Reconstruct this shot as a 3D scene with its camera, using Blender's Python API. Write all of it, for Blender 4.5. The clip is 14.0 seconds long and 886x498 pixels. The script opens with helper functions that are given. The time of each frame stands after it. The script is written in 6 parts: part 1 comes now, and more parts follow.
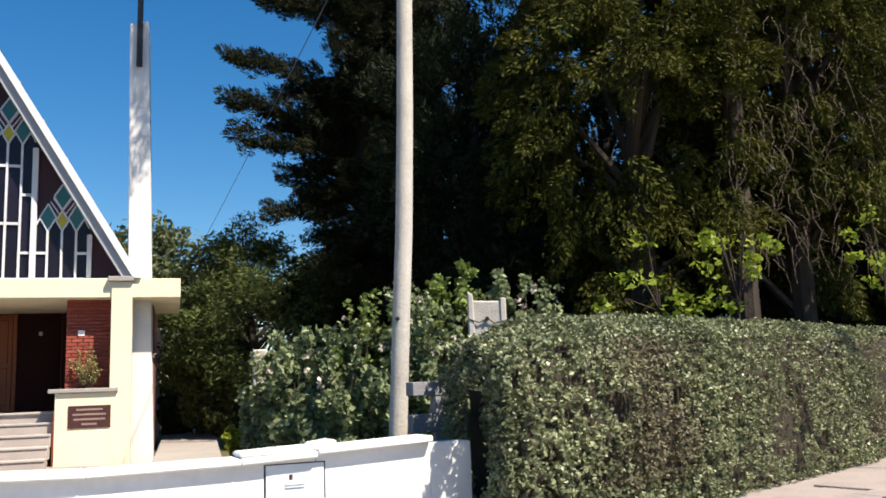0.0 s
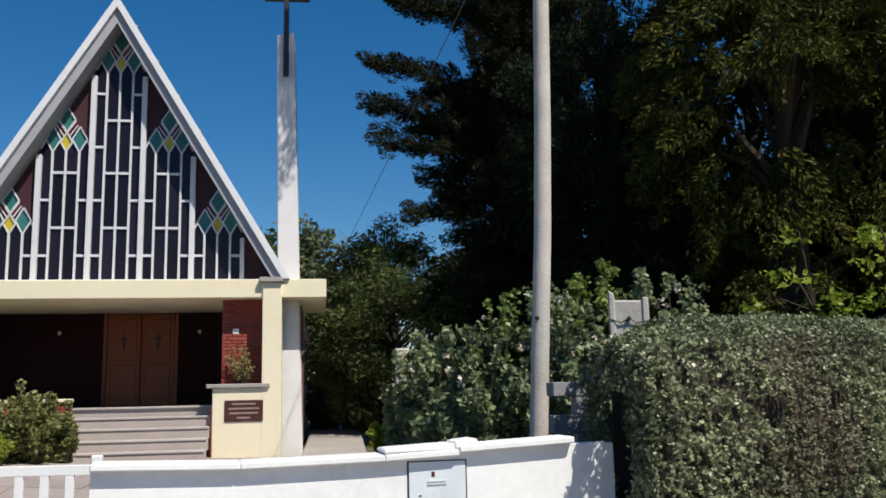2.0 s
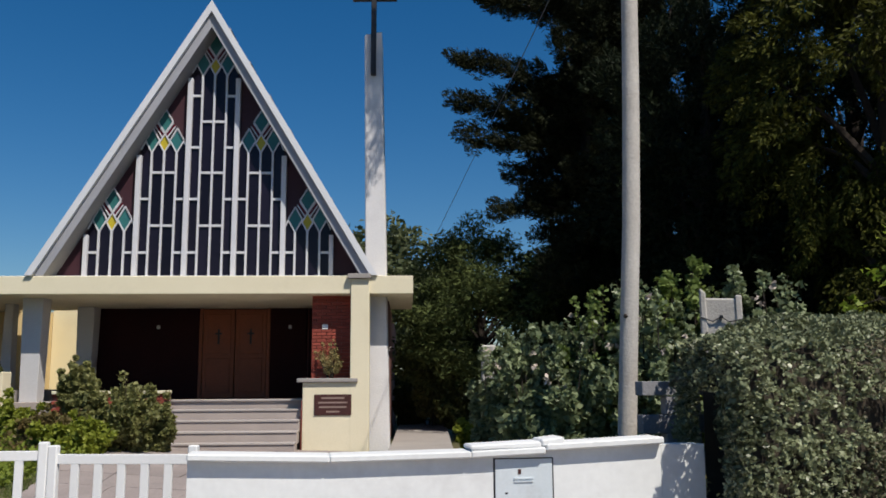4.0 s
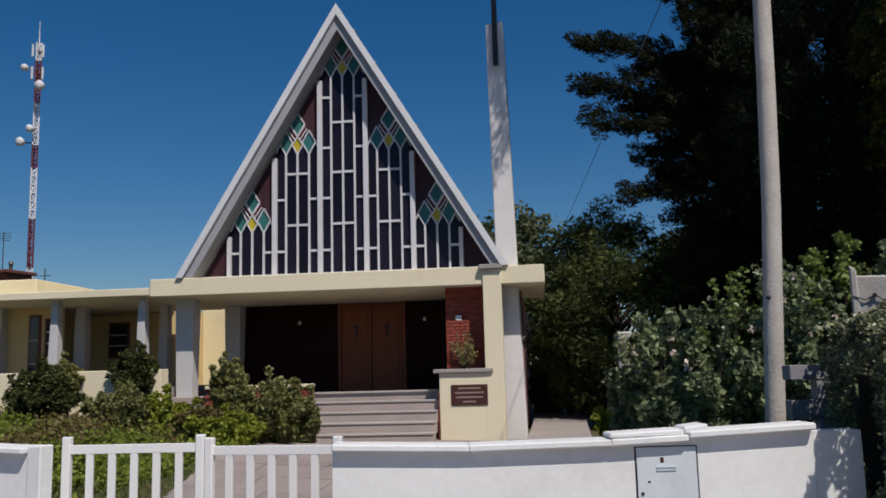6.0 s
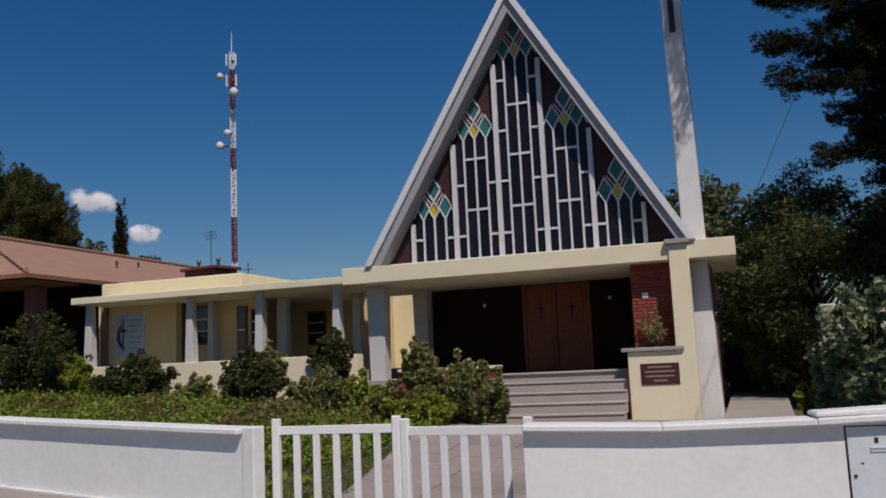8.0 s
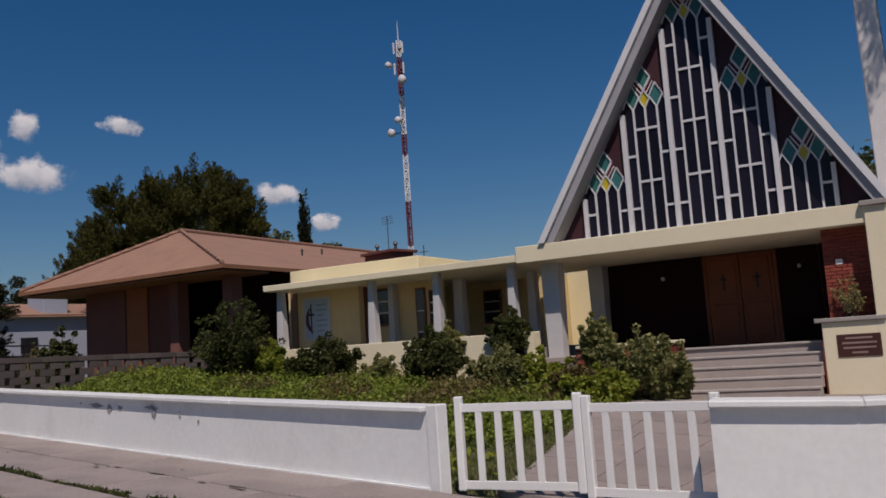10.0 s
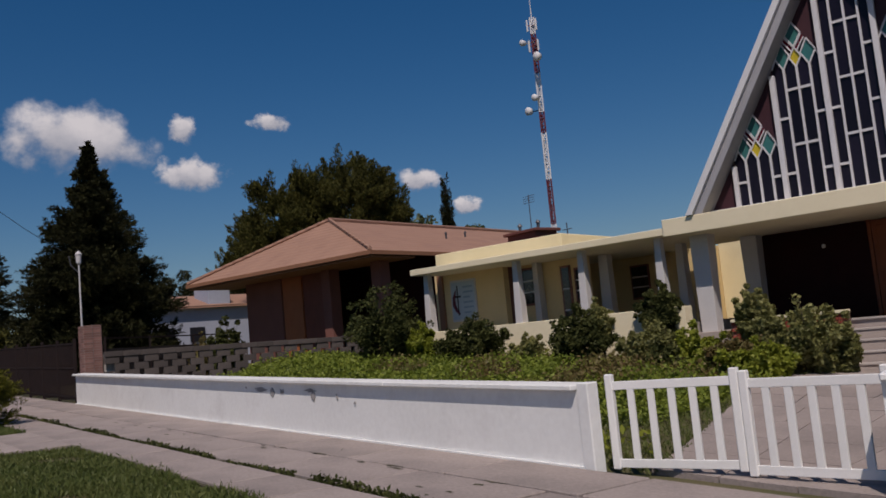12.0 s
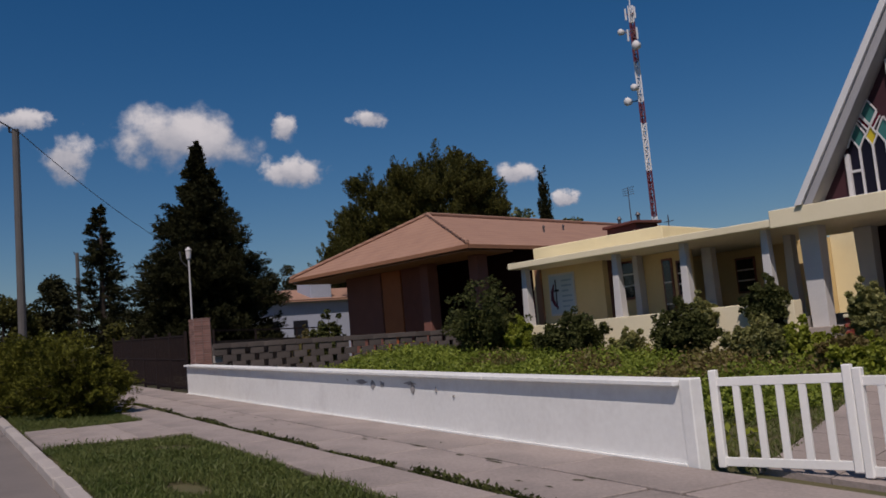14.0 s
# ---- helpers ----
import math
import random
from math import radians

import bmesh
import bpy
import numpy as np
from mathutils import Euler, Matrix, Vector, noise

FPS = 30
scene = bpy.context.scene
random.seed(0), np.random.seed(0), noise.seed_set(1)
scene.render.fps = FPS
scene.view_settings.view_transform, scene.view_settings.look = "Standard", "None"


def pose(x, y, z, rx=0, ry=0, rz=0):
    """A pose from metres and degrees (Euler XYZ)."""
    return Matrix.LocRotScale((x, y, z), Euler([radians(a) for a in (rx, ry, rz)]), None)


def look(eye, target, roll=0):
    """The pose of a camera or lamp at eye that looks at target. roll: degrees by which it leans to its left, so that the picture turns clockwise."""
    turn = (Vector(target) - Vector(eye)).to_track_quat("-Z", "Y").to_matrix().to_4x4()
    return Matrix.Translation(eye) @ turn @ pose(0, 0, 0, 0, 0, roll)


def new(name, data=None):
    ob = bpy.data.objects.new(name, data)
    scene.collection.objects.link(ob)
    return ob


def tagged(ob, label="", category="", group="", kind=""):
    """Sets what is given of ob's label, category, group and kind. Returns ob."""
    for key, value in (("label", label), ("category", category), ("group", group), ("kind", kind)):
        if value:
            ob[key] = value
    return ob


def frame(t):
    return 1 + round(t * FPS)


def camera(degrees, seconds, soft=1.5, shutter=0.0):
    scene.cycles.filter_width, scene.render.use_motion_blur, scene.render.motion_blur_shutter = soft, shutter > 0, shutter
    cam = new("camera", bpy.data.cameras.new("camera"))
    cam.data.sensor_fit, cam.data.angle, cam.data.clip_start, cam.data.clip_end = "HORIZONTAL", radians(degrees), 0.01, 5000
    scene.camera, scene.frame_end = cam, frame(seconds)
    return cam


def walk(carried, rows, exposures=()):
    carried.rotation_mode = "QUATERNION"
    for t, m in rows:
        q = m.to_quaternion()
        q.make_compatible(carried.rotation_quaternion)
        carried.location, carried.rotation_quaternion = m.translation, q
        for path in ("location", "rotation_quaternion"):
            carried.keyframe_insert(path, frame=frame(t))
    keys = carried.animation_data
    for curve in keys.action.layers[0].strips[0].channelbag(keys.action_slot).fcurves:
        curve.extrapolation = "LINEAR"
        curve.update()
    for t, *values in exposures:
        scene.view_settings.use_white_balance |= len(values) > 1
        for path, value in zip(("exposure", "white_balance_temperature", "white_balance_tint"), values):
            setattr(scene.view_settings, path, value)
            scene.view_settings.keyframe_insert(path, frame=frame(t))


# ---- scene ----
EYE = 1.54
cam = camera(54.0, 14.0, soft=1.7)
EXPO = [(0.0, 1.2, 7000, 11), (1.0, 0.88, 6750, 10), (2.0, 0.55, 6500, 10), (4.5, 0.17, 6450, 12), (5.5, 0.0, 6450, 14), (7.5, -0.22, 6500, 16), (10.0, -0.42, 6700, 20), (14.0, -0.40, 6750, 20)]
PATH = [
    (0.0, pose(0, 0, EYE, 98.70, 2.01, -3.51)),
    (0.5, pose(0, 0, EYE, 98.68, 1.97, -1.35)),
    (1.0, pose(0, 0, EYE, 98.67, 1.51, 1.28)),
    (1.5, pose(0, 0, EYE, 98.75, 1.65, 3.66)),
    (2.0, pose(0, 0, EYE, 98.93, 1.19, 5.60)),
    (4.5, pose(0, 0, EYE, 98.73, 0.65, 13.11)),
    (5.0, pose(0, 0, EYE, 98.66, 1.09, 15.47)),
    (5.5, pose(0, 0, EYE, 98.45, 1.37, 17.83)),
    (6.0, pose(0, 0, EYE, 98.26, 1.49, 20.02)),
    (6.5, pose(0, 0, EYE, 98.13, 1.56, 21.97)),
    (7.0, pose(0, 0, EYE, 97.72, 1.90, 25.18)),
    (7.5, pose(0, 0, EYE, 97.57, 2.34, 28.71)),
    (10.0, pose(0, 0, EYE, 96.64, 3.78, 43.77)),
    (10.5, pose(0, 0, EYE, 96.54, 4.38, 45.94)),
    (11.0, pose(0, 0, EYE, 96.37, 4.20, 48.82)),
    (11.5, pose(0, 0, EYE, 96.24, 5.07, 51.51)),
    (12.0, pose(0, 0, EYE, 96.09, 5.34, 53.44)),
    (12.5, pose(0, 0, EYE, 96.19, 5.34, 54.79)),
    (13.0, pose(0, 0, EYE, 96.21, 5.00, 56.26)),
    (13.5, pose(0, 0, EYE, 96.25, 5.17, 58.24)),
    (14.0, pose(0, 0, EYE, 96.27, 5.03, 59.89)),
]
walk(cam, PATH, exposures=EXPO)

# ---------------------------------------------------------------- light
TO_SUN = Vector((0.45, -0.38, 0.81)).normalized()
sun_el = math.asin(TO_SUN.z)
sun_az = math.atan2(TO_SUN.x, TO_SUN.y)
world = bpy.data.worlds.new("world")
scene.world = world
world.use_nodes = True
wn = world.node_tree
sky = wn.nodes.new("ShaderNodeTexSky")
sky.sky_type = 'NISHITA'
sky.sun_disc = False
sky.sun_elevation = sun_el
sky.sun_rotation = sun_az
sky.altitude = 600
sky.air_density = 1.2
sky.dust_density = 0.6
sky.ozone_density = 6.0
vivid = wn.nodes.new("ShaderNodeHueSaturation")
vivid.inputs["Saturation"].default_value = 1.32
wn.links.new(sky.outputs[0], vivid.inputs["Color"])
wn.links.new(vivid.outputs[0], wn.nodes["Background"].inputs[0])
wn.nodes["Background"].inputs[1].default_value = 0.063
sun = new("sun", bpy.data.lights.new("sun", 'SUN'))
sun.data.energy = 4.0
sun.data.angle = radians(0.55)
sun.data.color = (1.0, 0.93, 0.81)
sun.matrix_world = look((0, 0, 30), Vector((0, 0, 30)) - TO_SUN)


# ---------------------------------------------------------------- materials
def mat(name, color, rough=0.8, spot=None, scale=3.0, fine=40.0, bump=0.15, metal=0.0, piece=0.0, island=0.0,
        stain=None, stain_scale=0.8, stain_amount=0.5, spec=0.4):
    """Base colour with grain, blotches, stains, and a shade of its own for each piece."""
    m = bpy.data.materials.new(name)
    m.use_nodes = True
    n, l = m.node_tree.nodes, m.node_tree.links
    b = n["Principled BSDF"]
    b.inputs["Roughness"].default_value = rough
    b.inputs["Metallic"].default_value = metal
    b.inputs["Specular IOR Level"].default_value = spec
    tc = n.new("ShaderNodeTexCoord")
    big, small = n.new("ShaderNodeTexNoise"), n.new("ShaderNodeTexNoise")
    big.inputs["Scale"].default_value, big.inputs["Detail"].default_value = scale, 6
    small.inputs["Scale"].default_value, small.inputs["Detail"].default_value = fine, 4
    for k in (big, small):
        l.new(tc.outputs["Object"], k.inputs["Vector"])
    mix = n.new("ShaderNodeMix")
    mix.data_type = 'RGBA'
    spot = spot or [c * 0.8 for c in color]
    mix.inputs["A"].default_value = (*color, 1)
    mix.inputs["B"].default_value = (*spot, 1)
    ramp = n.new("ShaderNodeMapRange")
    ramp.inputs["From Min"].default_value, ramp.inputs["From Max"].default_value = 0.35, 0.7
    add = n.new("ShaderNodeMath")
    add.operation = 'MULTIPLY_ADD'
    add.inputs[1].default_value = 0.5
    half = n.new("ShaderNodeMath")
    half.operation = 'MULTIPLY'
    half.inputs[1].default_value = 0.5
    l.new(big.outputs["Fac"], half.inputs[0])
    l.new(small.outputs["Fac"], add.inputs[0])
    l.new(half.outputs[0], add.inputs[2])
    l.new(add.outputs[0], ramp.inputs["Value"])
    l.new(ramp.outputs[0], mix.inputs["Factor"])
    out = mix.outputs["Result"]
    if stain:
        st = n.new("ShaderNodeTexNoise")
        st.inputs["Scale"].default_value, st.inputs["Detail"].default_value = stain_scale, 8
        st.inputs["Roughness"].default_value = 0.7
        l.new(tc.outputs["Object"], st.inputs["Vector"])
        r2 = n.new("ShaderNodeMapRange")
        r2.inputs["From Min"].default_value, r2.inputs["From Max"].default_value = 0.5, 0.75
        r2.inputs["To Max"].default_value = stain_amount
        l.new(st.outputs["Fac"], r2.inputs["Value"])
        m2 = n.new("ShaderNodeMix")
        m2.data_type = 'RGBA'
        m2.inputs["B"].default_value = (*stain, 1)
        l.new(out, m2.inputs["A"])
        l.new(r2.outputs[0], m2.inputs["Factor"])
        out = m2.outputs["Result"]
    if piece or island:
        hs = n.new("ShaderNodeHueSaturation")
        mr = n.new("ShaderNodeMapRange")
        amount = piece or island
        mr.inputs["To Min"].default_value, mr.inputs["To Max"].default_value = 1 - amount, 1 + amount
        if piece:
            l.new(n.new("ShaderNodeObjectInfo").outputs["Random"], mr.inputs["Value"])
        else:
            l.new(n.new("ShaderNodeNewGeometry").outputs["Random Per Island"], mr.inputs["Value"])
        l.new(mr.outputs[0], hs.inputs["Value"])
        l.new(out, hs.inputs["Color"])
        out = hs.outputs[0]
    l.new(out, b.inputs["Base Color"])
    if bump:
        bp = n.new("ShaderNodeBump")
        bp.inputs["Strength"].default_value, bp.inputs["Distance"].default_value = bump, 0.02
        l.new(small.outputs["Fac"], bp.inputs["Height"])
        l.new(bp.outputs[0], b.inputs["Normal"])
    return m


def leaf_mat(name, a, b_, through_light=0.35, rough=0.55, spec=0.30):
    """Leaves: a shade for each leaf, some light passing through."""
    m = bpy.data.materials.new(name)
    m.use_nodes = True
    n, l = m.node_tree.nodes, m.node_tree.links
    b = n["Principled BSDF"]
    b.inputs["Roughness"].default_value = rough
    b.inputs["Specular IOR Level"].default_value = spec
    geo = n.new("ShaderNodeNewGeometry")
    mix = n.new("ShaderNodeMix")
    mix.data_type = 'RGBA'
    mix.inputs["A"].default_value, mix.inputs["B"].default_value = (*a, 1), (*b_, 1)
    tc = n.new("ShaderNodeTexCoord")
    big = n.new("ShaderNodeTexNoise")
    big.inputs["Scale"].default_value, big.inputs["Detail"].default_value = 0.9, 3
    l.new(tc.outputs["Object"], big.inputs["Vector"])
    avg = n.new("ShaderNodeMath")
    avg.operation = 'MULTIPLY_ADD'
    avg.inputs[1].default_value = 0.6
    sub = n.new("ShaderNodeMath")
    sub.operation = 'MULTIPLY_ADD'
    sub.inputs[1].default_value, sub.inputs[2].default_value = 1.2, -0.4
    l.new(big.outputs["Fac"], sub.inputs[0])
    l.new(geo.outputs["Random Per Island"], avg.inputs[0])
    l.new(sub.outputs[0], avg.inputs[2])
    l.new(avg.outputs[0], mix.inputs["Factor"])
    mix.clamp_factor = True
    l.new(mix.outputs["Result"], b.inputs["Base Color"])
    tr = n.new("ShaderNodeBsdfTranslucent")
    l.new(mix.outputs["Result"], tr.inputs["Color"])
    ms = n.new("ShaderNodeMixShader")
    ms.inputs[0].default_value = through_light
    l.new(b.outputs[0], ms.inputs[1])
    l.new(tr.outputs[0], ms.inputs[2])
    l.new(ms.outputs[0], n["Material Output"].inputs["Surface"])
    return m


M = {}
M["white_wall"] = mat("white_wall_paint", (0.775, 0.79, 0.79), 0.85, (0.69, 0.70, 0.70), 0.9, 14, 0.06, stain=(0.42, 0.40, 0.40), stain_scale=1.1, stain_amount=0.35)
M["white_gate"] = mat("white_gate_paint", (0.82, 0.82, 0.82), 0.5, (0.76, 0.76, 0.75), 4, 60, 0.08)
M["pale_yellow"] = mat("pale_yellow_paint", (0.79, 0.70, 0.46), 0.8, (0.72, 0.63, 0.40), 1.2, 35, 0.15, stain=(0.5, 0.42, 0.25), stain_amount=0.25)
M["cream"] = mat("cream_paint", (0.78, 0.71, 0.53), 0.8, (0.71, 0.64, 0.46), 1.2, 35, 0.15, stain=(0.5, 0.44, 0.30), stain_amount=0.25)
M["yellow"] = mat("yellow_render", (0.71, 0.555, 0.295), 0.85, (0.63, 0.48, 0.25), 1.0, 30, 0.2, stain=(0.45, 0.33, 0.13), stain_amount=0.25)
M["grey_paint"] = mat("pale_grey_paint", (0.56, 0.555, 0.57), 0.8, (0.49, 0.485, 0.50), 1.5, 35, 0.15, stain=(0.40, 0.39, 0.40), stain_amount=0.3)
M["tower"] = mat("whitewashed_tower", (0.72, 0.71, 0.72), 0.85, (0.62, 0.61, 0.62), 0.9, 25, 0.25, stain=(0.45, 0.44, 0.46), stain_amount=0.45)
M["fascia"] = mat("white_metal_edge", (0.70, 0.71, 0.74), 0.5, (0.62, 0.63, 0.66), 2, 40, 0.05)
# Pale board; the shade of the roof's underside is put in as grey.
M["shade_soffit"] = mat("soffit_board_shade_grey", (0.36, 0.365, 0.40), 0.6, (0.30, 0.305, 0.34), 2, 40, 0.05)
M["roof_deck"] = mat("grey_roof_sheet", (0.30, 0.30, 0.32), 0.6, (0.24, 0.24, 0.26), 1, 20, 0.15)
M["maroon"] = mat("maroon_panel", (0.050, 0.014, 0.022), 0.6, (0.035, 0.010, 0.018), 2, 30, 0.05)
M["lead"] = mat("pale_grey_mullion", (0.66, 0.66, 0.70), 0.5, (0.56, 0.56, 0.60), 3, 40, 0.05)
M["flake"] = mat("bare_grey_render", (0.24, 0.23, 0.235), 0.95, (0.34, 0.33, 0.33), 9, 60, 0.3)
M["concrete"] = mat("grey_concrete", (0.36, 0.33, 0.31), 0.9, (0.28, 0.26, 0.25), 1.3, 45, 0.3, stain=(0.20, 0.18, 0.17), stain_amount=0.4)
M["step"] = mat("step_concrete", (0.42, 0.36, 0.33), 0.9, (0.34, 0.29, 0.27), 1.5, 50, 0.3, stain=(0.24, 0.21, 0.19), stain_amount=0.35)
M["paving"] = mat("worn_paving", (0.36, 0.305, 0.285), 0.92, (0.23, 0.198, 0.185), 0.9, 28, 0.35, piece=0.09, stain=(0.19, 0.17, 0.165), stain_scale=0.7, stain_amount=0.55)
M["joint"] = mat("earth_joint", (0.10, 0.085, 0.06), 0.95, (0.05, 0.055, 0.03), 6, 60, 0.4)
M["kerb"] = mat("kerb_concrete", (0.42, 0.38, 0.36), 0.9, (0.33, 0.30, 0.29), 1.2, 40, 0.3, piece=0.07)
M["road"] = mat("worn_road", (0.20, 0.175, 0.165), 0.92, (0.15, 0.13, 0.125), 0.6, 60, 0.35, stain=(0.10, 0.09, 0.085), stain_amount=0.4)
M["soil"] = mat("soil", (0.085, 0.075, 0.045), 0.95, (0.045, 0.055, 0.025), 1.5, 30, 0.5)
M["turf"] = mat("turf_ground", (0.075, 0.080, 0.030), 0.95, (0.12, 0.095, 0.05), 1.2, 30, 0.5)
M["brick"] = mat("red_brick", (0.29, 0.060, 0.040), 0.85, (0.20, 0.042, 0.030), 5, 60, 0.35, piece=0.22)
M["pier_brick"] = mat("weathered_brick", (0.21, 0.10, 0.085), 0.9, (0.27, 0.17, 0.15), 5, 60, 0.4, piece=0.25)
M["mortar"] = mat("mortar", (0.30, 0.15, 0.13), 0.95, (0.22, 0.11, 0.095), 5, 60, 0.3)
M["mortar_grey"] = mat("grey_mortar", (0.30, 0.27, 0.25), 0.95, (0.22, 0.2, 0.19), 5, 60, 0.3)
M["block"] = mat("dark_cement_block", (0.105, 0.088, 0.082), 0.95, (0.062, 0.053, 0.052), 3, 50, 0.4, piece=0.2)
M["grey_block"] = mat("grey_cement_block", (0.24, 0.24, 0.26), 0.95, (0.17, 0.17, 0.18), 3, 50, 0.4, piece=0.2)
M["door_wood"] = mat("varnished_orange_wood", (0.23, 0.060, 0.020), 0.55, (0.16, 0.042, 0.014), 2, 30, 0.1)
# Dark stained panels, with the shade under the canopy put into the colour too.
M["dark_recess"] = mat("dark_panel_with_shade", (0.026, 0.007, 0.008), 0.7, (0.018, 0.005, 0.006), 2, 30, 0.1, spec=0.1)
M["black"] = mat("black_metal", (0.012, 0.012, 0.016), 0.5, (0.02, 0.02, 0.025), 3, 40, 0.05)
M["fence_metal"] = mat("dark_fence_metal", (0.020, 0.015, 0.017), 0.85, (0.03, 0.02, 0.018), 3, 40, 0.05, spec=0.1)
M["fence_panel"] = mat("dark_fence_panel", (0.035, 0.026, 0.024), 0.9, (0.022, 0.017, 0.016), 1.5, 30, 0.2)
M["plaque"] = mat("bronze_plaque", (0.085, 0.030, 0.026), 0.5, (0.06, 0.022, 0.02), 4, 50, 0.1, metal=0.3)
M["plaque_line"] = mat("raised_bronze_letters", (0.36, 0.26, 0.22), 0.45, None, 4, 50, 0.05, metal=0.3)
M["tile"] = mat("clay_roof", (0.35, 0.205, 0.148), 0.9, (0.28, 0.160, 0.116), 0.8, 14, 0.35, stain=(0.26, 0.15, 0.12), stain_amount=0.35)
tn, tl = M["tile"].node_tree.nodes, M["tile"].node_tree.links
tw = tn.new("ShaderNodeTexWave")
tw.wave_type, tw.bands_direction = 'BANDS', 'Z'
tw.inputs["Scale"].default_value, tw.inputs["Distortion"].default_value, tw.inputs["Detail Scale"].default_value = 1.9, 0.6, 3.0
tcn = tn.new("ShaderNodeTexCoord")
tl.new(tcn.outputs["Object"], tw.inputs["Vector"])
tb = tn.new("ShaderNodeBump")
tb.inputs["Strength"].default_value, tb.inputs["Distance"].default_value = 0.5, 0.04
tl.new(tw.outputs["Fac"], tb.inputs["Height"])
tl.new(tb.outputs[0], tn["Principled BSDF"].inputs["Normal"])
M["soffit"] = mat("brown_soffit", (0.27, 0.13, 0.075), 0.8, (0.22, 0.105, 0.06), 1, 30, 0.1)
M["red_door"] = mat("red_brown_boarding", (0.17, 0.048, 0.032), 0.6, (0.12, 0.036, 0.025), 2, 30, 0.1)
M["brown_wall"] = mat("brown_render", (0.20, 0.084, 0.068), 0.85, (0.15, 0.062, 0.052), 1, 30, 0.2)
M["orange_wood"] = mat("orange_boarding", (0.36, 0.115, 0.045), 0.6, (0.28, 0.088, 0.035), 2, 30, 0.1)
M["pole_wood"] = mat("weathered_pole_wood", (0.52, 0.49, 0.45), 0.9, (0.40, 0.37, 0.34), 2.2, 30, 0.4, stain=(0.26, 0.22, 0.19), stain_scale=2, stain_amount=0.45)
M["post_stone"] = mat("pale_concrete_post", (0.50, 0.47, 0.43), 0.9, (0.40, 0.375, 0.345), 2, 40, 0.35, stain=(0.22, 0.2, 0.18), stain_scale=3, stain_amount=0.5)
M["meter"] = mat("pale_blue_grey_metal", (0.62, 0.67, 0.71), 0.5, (0.55, 0.61, 0.65), 2, 40, 0.05, stain=(0.34, 0.33, 0.32), stain_scale=3, stain_amount=0.35)
M["sign"] = mat("pale_sign_board", (0.40, 0.49, 0.57), 0.5, (0.35, 0.45, 0.54), 3, 30, 0.03)
M["sign_ink"] = mat("faded_blue_ink", (0.26, 0.36, 0.46), 0.6, None, 3, 30, 0)
M["sign_red"] = mat("sign_red", (0.13, 0.025, 0.045), 0.6, None, 3, 30, 0)
M["mast_red"] = mat("mast_red_paint", (0.15, 0.025, 0.035), 0.6, (0.11, 0.02, 0.03), 1, 10, 0)
M["mast_white"] = mat("mast_white_paint", (0.72, 0.72, 0.74), 0.6, (0.62, 0.62, 0.65), 1, 10, 0)
M["wire_grey"] = mat("galvanised_wire", (0.10, 0.10, 0.11), 0.5, None, 3, 30, 0, metal=0.5)
# White render of the far house; its shade is put into this blue-grey.
M["far_shade_grey"] = mat("far_render_shade_tinted", (0.36, 0.39, 0.48), 0.85, (0.30, 0.33, 0.41), 0.5, 10, 0.1)
M["bark"] = mat("bark", (0.048, 0.036, 0.029), 0.95, (0.030, 0.023, 0.019), 3, 25, 0.6)
M["grey_pole"] = mat("dark_grey_pole_wood", (0.11, 0.105, 0.105), 0.9, (0.08, 0.075, 0.075), 2.2, 30, 0.3)
M["dry_twig"] = mat("dry_grey_twigs", (0.15, 0.115, 0.09), 0.95, (0.07, 0.053, 0.04), 3, 25, 0.3)
M["terracotta"] = mat("chimney_brick", (0.15, 0.055, 0.045), 0.9, (0.11, 0.04, 0.035), 2, 30, 0.3)
M["rose_bloom"] = mat("pale_rose_bloom", (0.50, 0.44, 0.38), 0.7, (0.42, 0.33, 0.28), 5, 40, 0, island=0.2)
M["teal_glass"] = mat("teal_glass", (0.045, 0.17, 0.165), 0.12, (0.035, 0.14, 0.145), 2, 12, 0.04, spec=0.3)
M["yellow_glass"] = mat("yellow_glass", (0.55, 0.44, 0.03), 0.15, (0.46, 0.36, 0.03), 2, 12, 0.04, spec=0.3)
M["red_glass"] = mat("red_glass", (0.13, 0.010, 0.022), 0.12, (0.10, 0.010, 0.02), 2, 12, 0.04, spec=0.3)
M["dark_glass"] = mat("dark_violet_glass", (0.013, 0.010, 0.020), 0.22, (0.008, 0.007, 0.014), 1.5, 9, 0.05, piece=0.35, spec=0.22)
M["window_glass"] = mat("dark_window_glass", (0.02, 0.022, 0.028), 0.06, None, 2, 12, 0.01, spec=0.7)
M["hedge"] = leaf_mat("hedge_leaf", (0.026, 0.036, 0.013), (0.34, 0.37, 0.21), 0.12, 0.38)
M["hedge_dry"] = leaf_mat("dry_hedge_leaf", (0.075, 0.070, 0.040), (0.27, 0.235, 0.16), 0.15, 0.6)
# Twig brown, darkened so that the gaps between leaves read as shade.
M["hedge_core"] = mat("hedge_twig_shade", (0.045, 0.033, 0.022), 0.95, (0.018, 0.015, 0.010), 5, 40, 0.4)
M["rose_leaf"] = leaf_mat("rose_leaf", (0.036, 0.062, 0.020), (0.37, 0.43, 0.24), 0.3, 0.4)
M["bush_leaf"] = leaf_mat("light_bush_leaf", (0.085, 0.135, 0.030), (0.27, 0.34, 0.10), 0.35)
M["bright_leaf"] = leaf_mat("bright_leaf", (0.11, 0.18, 0.02), (0.33, 0.40, 0.05), 0.5)
